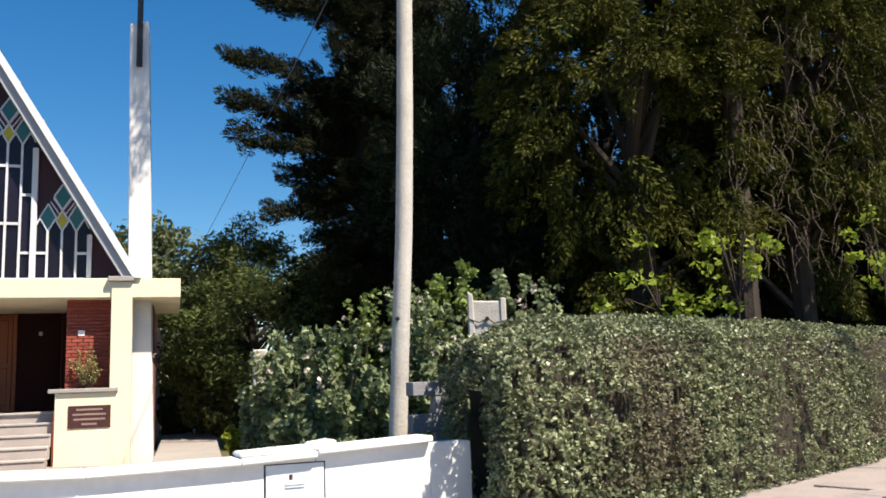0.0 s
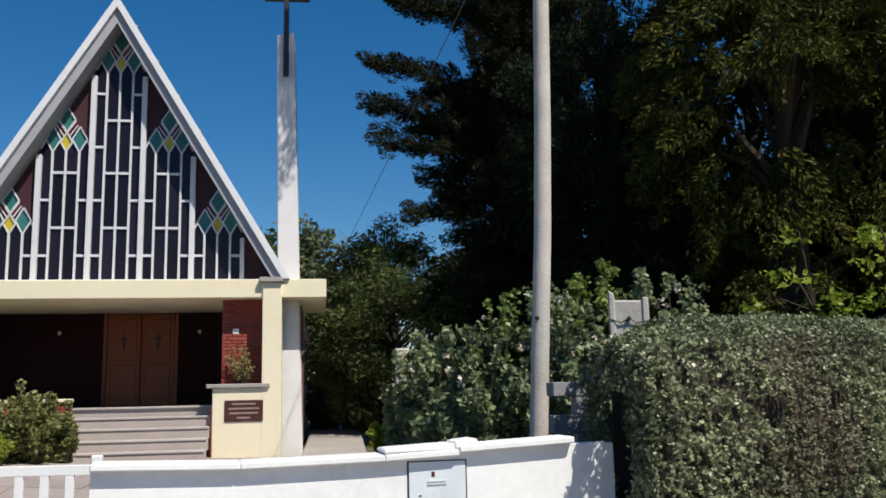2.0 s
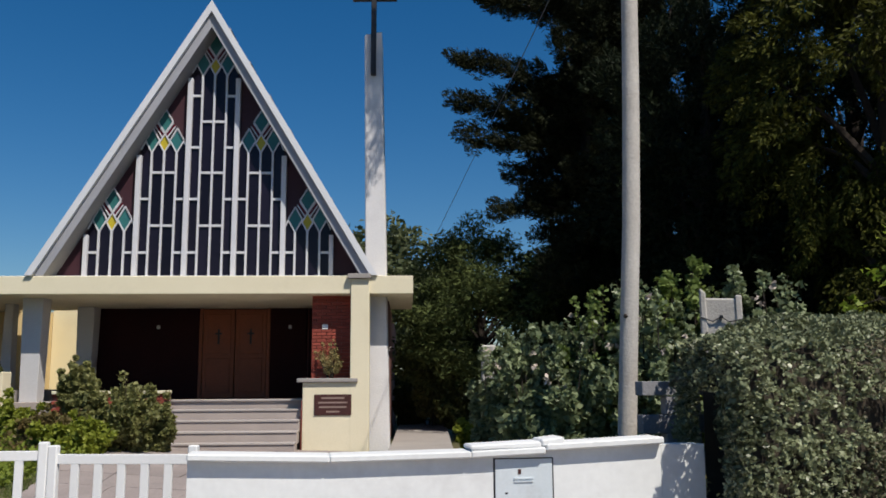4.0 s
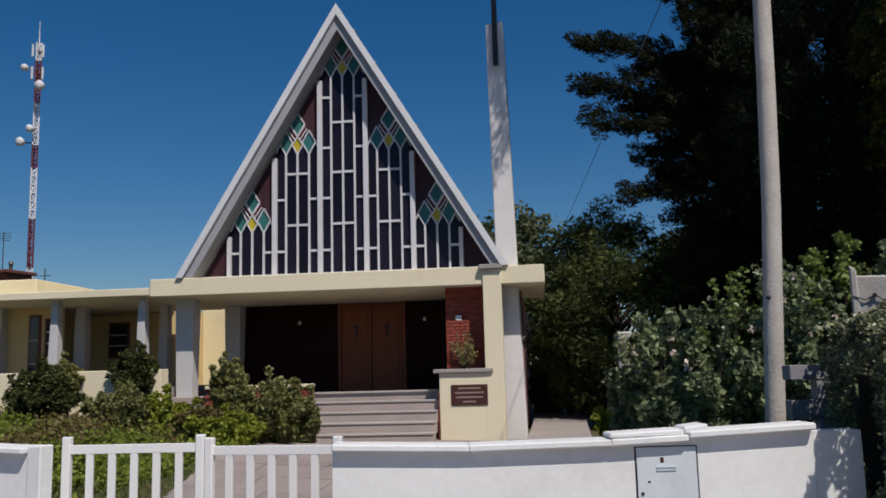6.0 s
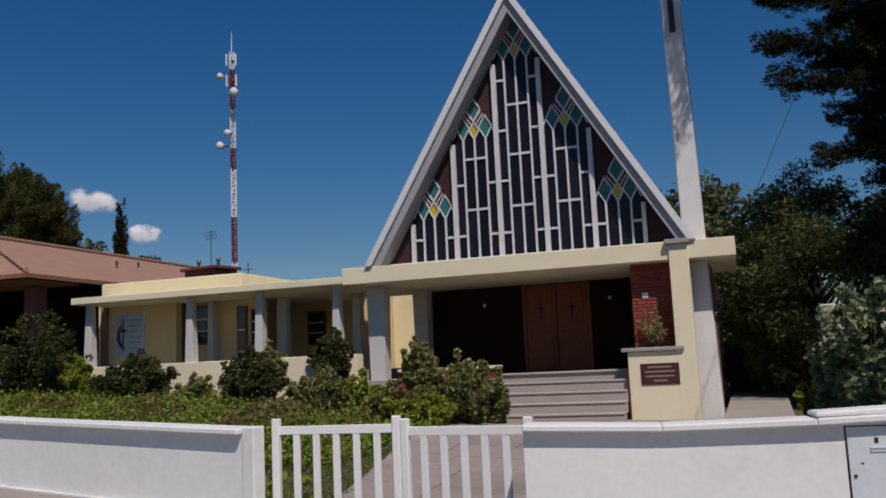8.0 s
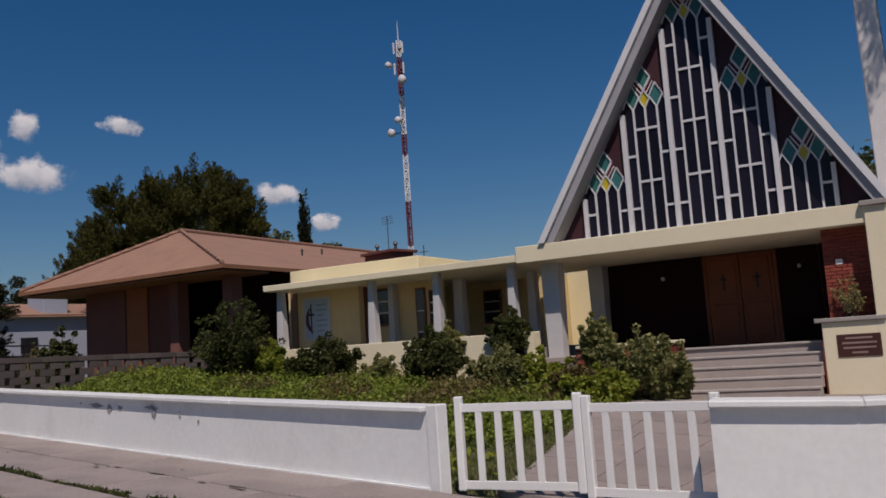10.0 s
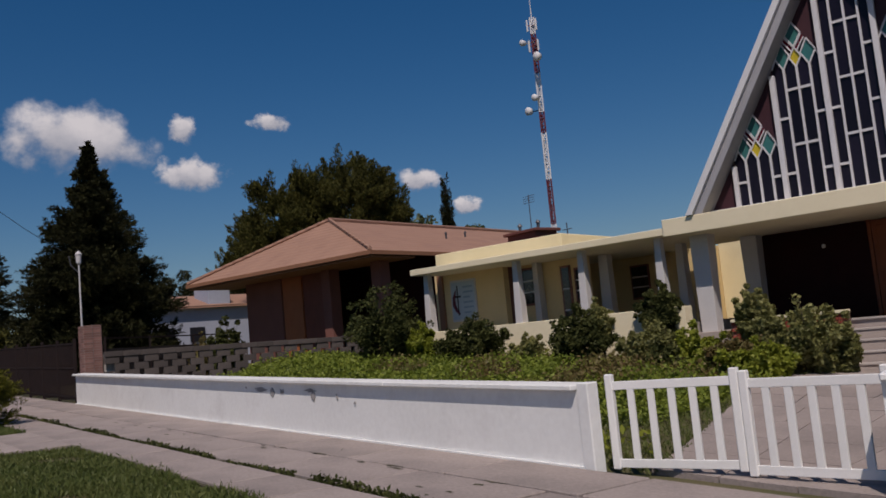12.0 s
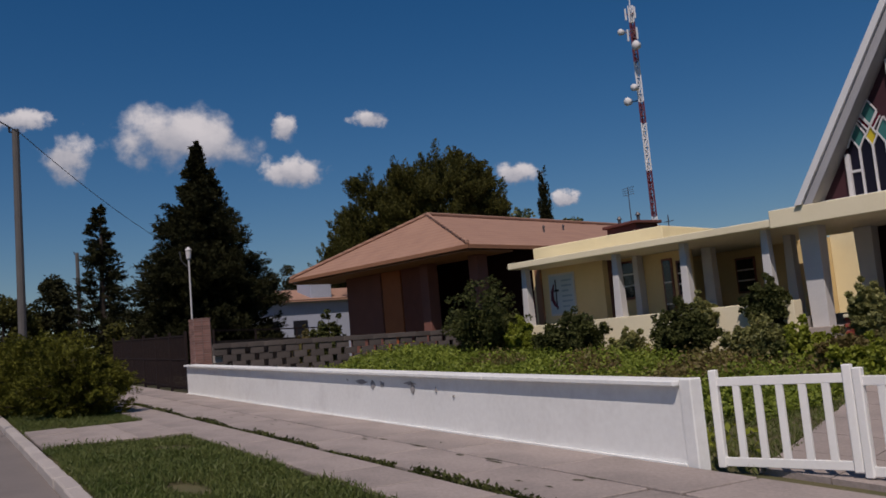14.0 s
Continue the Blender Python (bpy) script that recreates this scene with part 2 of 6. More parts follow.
# Dark needles, with the deep shade among the trees put into the colour.
M["dark_shade_needle"] = leaf_mat("dark_shade_needle", (0.008, 0.013, 0.008), (0.028, 0.037, 0.018), 0.1, spec=0.06)
M["cypress_leaf"] = leaf_mat("cypress_leaf", (0.008, 0.012, 0.003), (0.100, 0.105, 0.020), 0.2, spec=0.06)
M["cedar_leaf"] = leaf_mat("cedar_needle", (0.008, 0.012, 0.008), (0.040, 0.044, 0.021), 0.1, spec=0.06)
M["willow_leaf"] = leaf_mat("willow_leaf", (0.022, 0.036, 0.012), (0.14, 0.17, 0.060), 0.3, spec=0.06)
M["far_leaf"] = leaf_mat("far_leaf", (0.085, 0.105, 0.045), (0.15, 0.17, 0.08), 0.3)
# Tones spread wide to paint in sunlit tufts and the shade between them.
M["pine_leaf"] = leaf_mat("pine_needle", (0.010, 0.014, 0.005), (0.130, 0.125, 0.034), 0.15, spec=0.06)
M["spruce_leaf"] = leaf_mat("spruce_needle", (0.010, 0.013, 0.006), (0.046, 0.046, 0.020), 0.1, spec=0.06)
M["juniper_leaf"] = leaf_mat("juniper_leaf", (0.012, 0.018, 0.006), (0.165, 0.165, 0.025), 0.1, spec=0.06)
M["shrub_dark"] = leaf_mat("dark_shrub_leaf", (0.018, 0.026, 0.009), (0.105, 0.115, 0.040), 0.25, spec=0.06)
M["shrub_olive"] = leaf_mat("olive_shrub_leaf", (0.085, 0.100, 0.028), (0.30, 0.29, 0.11), 0.3)
M["shrub_yellow"] = leaf_mat("yellow_green_leaf", (0.13, 0.17, 0.015), (0.33, 0.36, 0.05), 0.4)
M["shrub_red"] = leaf_mat("reddish_shrub_leaf", (0.12, 0.07, 0.03), (0.19, 0.18, 0.06), 0.3)
M["cover_leaf"] = leaf_mat("ground_cover_leaf", (0.095, 0.145, 0.018), (0.28, 0.33, 0.05), 0.35)
M["grass"] = leaf_mat("grass_blade", (0.060, 0.095, 0.020), (0.17, 0.19, 0.06), 0.35)
M["straw_leaf"] = leaf_mat("straw_leaf", (0.16, 0.15, 0.05), (0.42, 0.34, 0.16), 0.3)
M["red_bloom"] = mat("red_bloom", (0.35, 0.03, 0.03), 0.7, None, 5, 40, 0)


# ---------------------------------------------------------------- builders
def group_of(name, at, label, category, group="", kind=""):
    """An Empty at the base of a thing."""
    ob = new(name)
    ob.location = at
    ob.empty_display_size = 0.2
    return tagged(ob, label, category, group, kind)


def link_mesh(name, me, material, parent=None, label=""):
    ob = new(name, me)
    if material and not me.materials:
        me.materials.append(material)
    if parent:
        ob.parent = parent
        if not parent.parent:
            ob.matrix_parent_inverse = Matrix.Translation(-Vector(parent.location))
    if label:
        ob["label"] = label
    return ob


def part(name, bm, material, parent=None, label="", smooth=False):
    me = bpy.data.meshes.new(name)
    bmesh.ops.recalc_face_normals(bm, faces=bm.faces)
    bm.to_mesh(me)
    bm.free()
    if smooth:
        me.polygons.foreach_set("use_smooth", [True] * len(me.polygons))
    return link_mesh(name, me, material, parent, label)


def raw(name, verts, faces, material, parent=None, label=""):
    me = bpy.data.meshes.new(name)
    me.from_pydata(verts, [], faces)
    me.update()
    return link_mesh(name, me, material, parent, label)


def add_hull(bm, pts, bevel=0.0):
    """A convex eight-corner block: four corners below, four above, both counter-clockwise."""
    v = [bm.verts.new(p) for p in pts]
    fs = [bm.faces.new([v[i] for i in q]) for q in ((3, 2, 1, 0), (4, 5, 6, 7), (0, 1, 5, 4), (1, 2, 6, 5), (2, 3, 7, 6), (3, 0, 4, 7))]
    if bevel:
        es = list({e for f in fs for e in f.edges})
        bmesh.ops.bevel(bm, geom=es, offset=bevel, segments=1, affect='EDGES', profile=0.5)


def box(x0, x1, y0, y1, z0, z1, bevel=0.008, bm=None):
    bm = bm or bmesh.new()
    add_hull(bm, [(x0, y0, z0), (x1, y0, z0), (x1, y1, z0), (x0, y1, z0), (x0, y0, z1), (x1, y0, z1), (x1, y1, z1), (x0, y1, z1)], bevel)
    return bm


def bar(a, b, w, d, bevel=0.0, bm=None, across=(0, 1, 0)):
    """A straight bar from a to b, w wide in the plane square to `across`, d deep along it."""
    bm = bm or bmesh.new()
    a, b, n = Vector(a), Vector(b), Vector(across).normalized()
    s = (b - a).cross(n).normalized() * w / 2
    n = n * d / 2
    add_hull(bm, [a - s - n, a + s - n, a + s + n, a - s + n, b - s - n, b + s - n, b + s + n, b - s + n], bevel)
    return bm


def prism(poly, y0, y1, bm=None):
    """A polygon in x, z pushed from y0 to y1."""
    bm = bm or bmesh.new()
    a = [bm.verts.new((x, y0, z)) for x, z in poly]
    b = [bm.verts.new((x, y1, z)) for x, z in poly]
    bm.faces.new(a)
    bm.faces.new(b[::-1])
    for i in range(len(a)):
        j = (i + 1) % len(a)
        bm.faces.new((a[i], b[i], b[j], a[j]))
    return bm


def slab(poly, z0, z1, bm=None):
    """A polygon in x, y from z0 to z1."""
    bm = bm or bmesh.new()
    a = [bm.verts.new((x, y, z0)) for x, y in poly]
    b = [bm.verts.new((x, y, z1)) for x, y in poly]
    bm.faces.new(a[::-1])
    bm.faces.new(b)
    for i in range(len(a)):
        j = (i + 1) % len(a)
        bm.faces.new((a[i], a[j], b[j], b[i]))
    return bm


def tube(points, radii, sides=8, bm=None):
    """A tapered tube along points."""
    bm = bm or bmesh.new()
    rings = []
    pts = [Vector(p) for p in points]
    for i, p in enumerate(pts):
        d = (pts[min(i + 1, len(pts) - 1)] - pts[max(i - 1, 0)]).normalized()
        u = d.cross(Vector((0.31, 0.95, 0.05))).normalized()
        w = d.cross(u)
        rings.append([bm.verts.new(p + (u * math.cos(k * math.tau / sides) + w * math.sin(k * math.tau / sides)) * radii[i]) for k in range(sides)])
    for r, q in zip(rings, rings[1:]):
        for k in range(sides):
            bm.faces.new((r[k], r[(k + 1) % sides], q[(k + 1) % sides], q[k]))
    bm.faces.new(rings[0][::-1])
    bm.faces.new(rings[-1])
    return bm


def leaves(name, pts, size, material, parent=None, label="", seed=1, long=1.6, droop=0.0, up=0.0, axis=None):
    """Many small folded leaves at pts (an n x 3 array)."""
    rng = np.random.default_rng(seed)
    n = len(pts)
    a = rng.normal(size=(n, 3))
    a[:, 2] = a[:, 2] * 0.7 - droop + up
    if axis is not None:
        a = a * 0.45 + axis
    a /= np.linalg.norm(a, axis=1)[:, None]
    c = rng.normal(size=(n, 3))
    b = np.cross(a, c)
    b /= np.linalg.norm(b, axis=1)[:, None] + 1e-9
    w = np.cross(a, b)
    s = (size * rng.uniform(0.6, 1.35, n))[:, None]
    v = np.empty((n, 4, 3))
    v[:, 0] = pts - a * s * long * 0.5
    v[:, 1] = pts + b * s * 0.5 + w * s * 0.15
    v[:, 2] = pts + a * s * long * 0.5
    v[:, 3] = pts - b * s * 0.5 + w * s * 0.15
    me = bpy.data.meshes.new(name)
    me.vertices.add(n * 4)
    me.vertices.foreach_set("co", v.astype(np.float32).ravel())
    me.loops.add(n * 4)
    me.loops.foreach_set("vertex_index", np.arange(n * 4, dtype=np.int32))
    me.polygons.add(n)
    me.polygons.foreach_set("loop_start", np.arange(0, n * 4, 4, dtype=np.int32))
    me.update(calc_edges=True)
    return link_mesh(name, me, material, parent, label)


def in_clumps(centres, radii, count, seed, shell=0.55, flat=1.0):
    """count points in each ball, thicker towards its skin."""
    rng = np.random.default_rng(seed)
    out = []
    for c, r in zip(centres, radii):
        k = max(4, int(count * (r / np.mean(radii)) ** 2))
        d = rng.normal(size=(k, 3))
        d /= np.linalg.norm(d, axis=1)[:, None]
        q = rng.uniform(shell ** 3, 1, k) ** (1 / 3) * (1 + 0.12 * rng.normal(size=k))
        p = d * q[:, None] * r
        p[:, 2] *= flat
        out.append(p + np.asarray(c))
    return np.concatenate(out)


def tufts(centres, dirs, length, width, count, seed, scale=1.0):
    """Spindles of needles round short twigs: the points and the way that each needle leans."""
    rng = np.random.default_rng(seed)
    c = np.repeat(np.asarray(centres, float), count, 0)
    d = np.asarray(dirs, float)
    d = np.repeat(d / (np.linalg.norm(d, axis=1)[:, None] + 1e-9), count, 0)
    m = len(c)
    grow = np.repeat(rng.uniform(0.6, 1.3, len(centres)) * scale, count)[:, None]
    u = rng.uniform(0, 1, m)
    side = np.cross(d, rng.normal(size=(m, 3)))
    side /= np.linalg.norm(side, axis=1)[:, None] + 1e-9
    out = width * np.sin(math.pi * (0.08 + 0.86 * u ** 0.8)) * np.sqrt(rng.uniform(0.1, 1, m))
    return c + (d * (u[:, None] - 0.4) * length + side * out[:, None]) * grow, d + side * 0.7


def over_form(fn, count, clump, seed):
    """Clump centres spread over a form: fn(u) gives a point for a random triple."""
    rng = np.random.default_rng(seed)
    c = np.array([fn(rng.uniform(size=3)) for _ in range(count)])
    return c, rng.uniform(0.6, 1.3, count) * clump


def ellipsoid(cx, cy, cz, rx, ry, rz, low=-0.6, inner=0.75):
    def fn(u):
        z = low + (1 - low) * u[0]
        a = u[1] * math.tau
        h = math.sqrt(max(0, 1 - z * z))
        k = inner + (1 - inner) * u[2]
        return cx + rx * h * math.cos(a) * k, cy + ry * h * math.sin(a) * k, cz + rz * z * k
    return fn


def shrub(name, at, r, h, material, label, seed, leaf=0.07, clumps=26, per=90, group="", stems=True):
    """A shrub: many leafy stems of uneven length fanning from one base."""
    ob = group_of(name, at, label, "shrub", group)
    x, y, z = at
    rng = np.random.default_rng(seed)
    bm = bmesh.new()
    c, rad = [], []
    n = max(14, int(clumps * 0.8))
    for k in range(n):
        az, lean = k * 2.4 + rng.uniform(-0.5, 0.5), math.sqrt((k + 0.5) / n)
        grow = rng.uniform(0.72, 1.18)
        tip = Vector((x + math.cos(az) * r * lean * grow, y + math.sin(az) * r * 0.9 * lean * grow, z + h * grow * (1.0 - 0.55 * lean ** 2.2)))
        tip.z = max(tip.z, z + 0.18)
        foot_ = Vector((x + math.cos(az) * r * 0.12, y + math.sin(az) * r * 0.12, z - 0.04))
        mid = foot_.lerp(tip, 0.55) + Vector((math.cos(az) * 0.08 * r, math.sin(az) * 0.08 * r, 0.10 * h))
        if stems and k % 2 == 0:
            tube([foot_, mid, tip], [0.016, 0.011, 0.004], 4, bm)
        for u in (0.32, 0.5, 0.66, 0.82, 0.97):
            q = (foot_.lerp(mid, u / 0.55) if u < 0.55 else mid.lerp(tip, (u - 0.55) / 0.45)) + Vector(rng.normal(size=3)) * 0.06 * r
            c.append((q.x, q.y, max(q.z, z + 0.06)))
            rad.append(r * 0.20 * rng.uniform(0.6, 1.25) * (1.15 - 0.55 * u))
    if stems:
        tagged(part("woody_base", bm, M["bark"], ob), kind="stuff")
    else:
        bm.free()
    leaves("crown", in_clumps(c, rad, int(per * 0.5), seed + 1, 0.15), leaf, material, ob, seed=seed + 2, up=0.25)
    return ob


# ---------------------------------------------------------------- ground
def smooth(a, b, x):
    t = min(1, max(0, (x - a) / (b - a)))
    return t * t * (3 - 2 * t)


def street_z(x, y=6.5):
    """The street climbs gently westward."""
    rise = -0.0327 * max(x, -45) - 0.0167 * min(max(y, -10), 20)
    return rise * (1 - smooth(-6, 0, x))


def fence_y(x):
    """The line of the front wall and hedge."""
    if x < -3.5:
        return 6.5
    if x < 0.6:
        return 6.8 + 0.37 * (x + 3.5)
    if x < 4.9:
        return 8.5 + 0.68 * (x - 0.6)
    return 11.42 + 0.95 * (x - 4.9)


def ground_z(x, y):
    fy = fence_y(min(x, 16))
    yard = (0.28 + 0.04 * max(0, min(x, 0) * -1 - 8)) * smooth(fy + 0.2, fy + 7, y) if -25 < x < 16 else 0.25 * smooth(7.5, 16, y)
    return street_z(x, y) + yard


def build_ground():
    xs = sorted({*np.linspace(-60, 30, 61).round(2), *(-3000, -1200, -500, -200, -100, 60, 120, 300, 1000, 3000)})
    ys = sorted({*np.linspace(-6, 40, 47).round(2), *(-3000, -800, -200, -60, -20, 60, 90, 150, 300, 800, 3000)})
    v, f = [], []
    for y in ys:
        for x in xs:
            v.append((x, y, ground_z(x, y) - (0.06 if y > 1.5 else 0.24)))
    w = len(xs)
    for j in range(len(ys) - 1):
        for i in range(w - 1):
            f.append((j * w + i, j * w + i + 1, (j + 1) * w + i + 1, (j + 1) * w + i))
    tagged(raw("ground", v, f, M["turf"]), "dry turf and bare soil ground", "ground", kind="structure")


def strip(name, x0, x1, near, far, lift, material, step=1.0, label="", category="", thick=0.12):
    """A paved strip between two lines near(x) and far(x), following the street's rise."""
    n = max(1, int((x1 - x0) / step))
    v, f = [], []
    for i in range(n + 1):
        x = x0 + (x1 - x0) * i / n
        a, b = near(x), far(x)
        za, zb = street_z(x, a) + lift, street_z(x, b) + lift
        v += [(x, a, za - thick), (x, a, za), (x, b, zb), (x, b, zb - thick)]
    for i in range(n):
        k = i * 4
        for j in range(3):
            f.append((k + j, k + 4 + j, k + 5 + j, k + 1 + j))
    return tagged(raw(name, v, f, material), label, category, kind="structure")


build_ground()
def road_edge(x):
    return 1.18 + 0.6 * max(0.0, x - 2)
strip("road", -150, 24, lambda x: -9.0, road_edge, -0.10, M["road"], 1.5, "worn grey-brown street surface", "road")

strip("pavement", -150, -3.4, lambda x: fence_y(x) - 2.9, lambda x: fence_y(x) + 0.05, -0.030, M["joint"], 1.0, "worn concrete pavement along the front wall", "pavement")
strip("pavement", -3.4, 30, lambda x: fence_y(x) - 3.2 - max(0, x) * 0.7, lambda x: fence_y(x) + 0.4, -0.030, M["paving"], 1.0, "pale concrete pavement below the hedge", "pavement")


# ---------------------------------------------------------------- front wall
def wall_run(name, pts, thick, label):
    """A rendered wall through (x, y, z_bottom, z_top) points, with a projecting coping."""
    ob = group_of(name, (pts[0][0], pts[0][1], pts[0][2]), label, "wall", kind="structure")
    bm, cp = bmesh.new(), bmesh.new()
    for a, b in zip(pts, pts[1:]):
        d = (Vector((b[0], b[1])) - Vector((a[0], a[1]))).normalized()
        n = Vector((-d.y, d.x))
        def ring(p, s0, s1, z):
            return [(p[0] + n.x * s0, p[1] + n.y * s0, z), (p[0] + n.x * s1, p[1] + n.y * s1, z)]
        def block(m, s0, s1, za0, za1, zb0, zb1, ea=0.0, eb=0.0, bev=0.0):
            A = (a[0] - d.x * ea, a[1] - d.y * ea)
            B = (b[0] + d.x * eb, b[1] + d.y * eb)
            q, r = ring(A, s0, s1, 0), ring(B, s0, s1, 0)
            add_hull(m, [(*q[0][:2], za0), (*r[0][:2], zb0), (*r[1][:2], zb0), (*q[1][:2], za0),
                         (*q[0][:2], za1), (*r[0][:2], zb1), (*r[1][:2], zb1), (*q[1][:2], za1)], bev)
        block(bm, 0, thick, a[2] - 0.3, a[3] - 0.06, b[2] - 0.3, b[3] - 0.06)
        block(cp, -0.095, thick + 0.05, a[3] - 0.06, a[3], b[3] - 0.06, b[3], bev=0.012)
        block(bm, -0.04, 0, a[2] - 0.3, a[2] + 0.035, b[2] - 0.3, b[2] + 0.035)
    part("wall_body", bm, M["white_wall"], ob)
    part("coping", cp, M["white_wall"], ob, "white rounded coping with chipped edges")
    return ob


wall_run("wall_front_left", [(x, y, street_z(x, y), street_z(x, y) + h) for x, y, h in ((-26.2, 6.42, 0.86), (-20.0, 6.42, 0.86), (-15, 6.42, 0.86), (-10, 6.44, 0.86), (-6.50, 6.48, 0.87))], 0.20,
         "low white rendered garden wall with coping and scuffed paint")
wall_run("wall_front_right", [(-3.5, 6.8, 0.0, 0.985), (-2.41, 7.20, 0.0, 0.95), (-1.28, 7.62, 0.0, 0.965), (-0.66, 7.85, 0.0, 0.99)], 0.22,
         "low white rendered garden wall beside the gate")
wall_run("wall_front_end", [(-0.655, 7.852, 0.0, 1.015), (0.36, 8.228, 0.0, 1.06)], 0.22,
         "raised end of the white garden wall")
wall_tail = group_of("wall_tail", (0.36, 8.23, 0), "bare grey-white end of the garden wall running into the hedge", "wall", kind="structure")
part("wall_body", slab([(0.362, 8.232), (0.75, 8.376), (0.67, 8.58), (0.285, 8.44)], -0.2, 0.985), M["white_wall"], wall_tail)

flakes = group_of("flaked_paint", (-13, 6.4, 1.0), "grey patches of flaked paint under the coping", "stain", kind="structure")
frnd = random.Random(8)
for x0, w, h, dz in ((-14.6, 0.10, 0.05, 0.14), (-14.0, 0.55, 0.07, 0.15), (-13.55, 0.25, 0.14, 0.17), (-13.2, 0.2, 0.10, 0.16), (-12.2, 0.42, 0.07, 0.14), (-12.15, 0.14, 0.16, 0.18), (-11.4, 0.06, 0.10, 0.2), (-10.9, 0.05, 0.04, 0.3)):
    zc = street_z(x0, 6.42) + 0.86 - dz - h / 2
    poly = [(x0 + w / 2 * math.cos(a) * frnd.uniform(.35, 1.2), zc + h / 2 * math.sin(a) * frnd.uniform(.25, 1.4)) for a in [k * math.tau / 11 for k in range(11)]]
    part("patch", prism(poly, 6.415, 6.426), M["flake"], flakes)
pier = group_of("gate_pier", (-6.52, 6.6, 0), "short white rendered pier at the end of the wall", "pier", kind="structure")
part("pier_body", box(-6.496, -6.335, 6.455, 6.62, -0.1, 0.99, 0.012), M["white_wall"], pier)

# meter box door in the wall
d_w = Vector((1, 0.37)).normalized()
n_w = Vector((-d_w.y, d_w.x))
def on_wall(s, off, z, x0=-3.5, y0=6.8):
    return (x0 + d_w.x * s + n_w.x * off, y0 + d_w.y * s + n_w.y * off, z)
def wall_block(s0, s1, o0, o1, z0, z1, bev=0.004, bm=None):
    bm = bm or bmesh.new()
    add_hull(bm, [on_wall(s0, o0, z0), on_wall(s1, o0, z0), on_wall(s1, o1, z0), on_wall(s0, o1, z0),
                  on_wall(s0, o0, z1), on_wall(s1, o0, z1), on_wall(s1, o1, z1), on_wall(s0, o1, z1)], bev)
    return bm
meter = group_of("meter_cabinet", on_wall(2.85, 0, 0.1), "pale metal meter cabinet door set in the wall", "cabinet")
part("frame", wall_block(2.575, 3.115, -0.006, 0.06, 0.05, 0.895, 0.004), M["black"], meter)
part("door", wall_block(2.590, 3.100, -0.016, -0.004, 0.06, 0.885, 0.003), M["meter"], meter)
for z in (0.690, 0.715, 0.25, 0.275):
    part("louvre", wall_block(2.755, 2.925, -0.026, -0.014, z, z + 0.011, 0.0), M["meter"], meter)
part("lock", wall_block(2.615, 2.640, -0.026, -0.014, 0.49, 0.515, 0.003), M["black"], meter)
part("keyhole", wall_block(2.675, 2.70, -0.020, -0.014, 0.592, 0.606, 0.002), M["black"], meter)
part("badge", wall_block(2.79, 2.82, -0.020, -0.014, 0.755, 0.80, 0.002), M["plaque"], meter)
raised = group_of("coping_layer", on_wall(2.5, 0, 1.0), "patched second layer of mortar on the coping", "coping", kind="structure")
for a, b_, z0, z1 in ((2.36, 2.99, 0.968, 1.012), (2.992, 3.20, 0.99, 1.05)):
    bm = bmesh.new()
    add_hull(bm, [on_wall(a, -0.085, z0), on_wall(b_, -0.085, z0 + 0.01), on_wall(b_, 0.26, z0 + 0.01), on_wall(a, 0.26, z0),
                  on_wall(a, -0.08, z1), on_wall(b_, -0.08, z1 + 0.025), on_wall(b_, 0.25, z1 + 0.025), on_wall(a, 0.25, z1)], 0.014)
    part("mortar_cap", bm, M["white_wall"], raised)


# ---------------------------------------------------------------- gate
def gate_leaf(a, b, z0, z1, label, posts):
    """A picket leaf from a to b: a top and a bottom rail, pickets and hanging stiles."""
    ob = group_of("gate_leaf", (a[0], a[1], z0), label, "gate", "leaves of the double gate")
    A, B = Vector((*a, 0)), Vector((*b, 0))
    d = (B - A).normalized()
    n = Vector((-d.y, d.x, 0))
    L = (B - A).length
    up = lambda s, z: A + d * s + Vector((0, 0, z))
    part("top_rail", bar(up(0, z1 - 0.09), up(L, z1 - 0.09), 0.085, 0.035, 0.004, None, n), M["white_gate"], ob)
    part("bottom_rail", bar(up(0, z0 + 0.06), up(L, z0 + 0.06), 0.085, 0.035, 0.004, None, n), M["white_gate"], ob)
    for k in range(5):
        s = L * (k + 1) / 6 + (0.01 if posts == 0 else -0.01)
        part("picket", bar(up(s, z0 + 0.10), up(s, z1 - 0.13), 0.072, 0.03, 0.003, None, n), M["white_gate"], ob)
    for s in (0.0, L):
        part("stile", bar(up(s, z0), up(s, z1 + 0.03), 0.085, 0.07, 0.010, None, n), M["white_gate"], ob)
    return ob
gate_leaf((-6.27, 6.72), (-5.005, 7.05), 0.09, 1.02, "white painted wooden picket gate leaf, closed", 0)
gate_leaf((-4.912, 7.06), (-3.66, 7.22), 0.05, 0.99, "white painted wooden picket gate leaf, closed at the wall", 1)


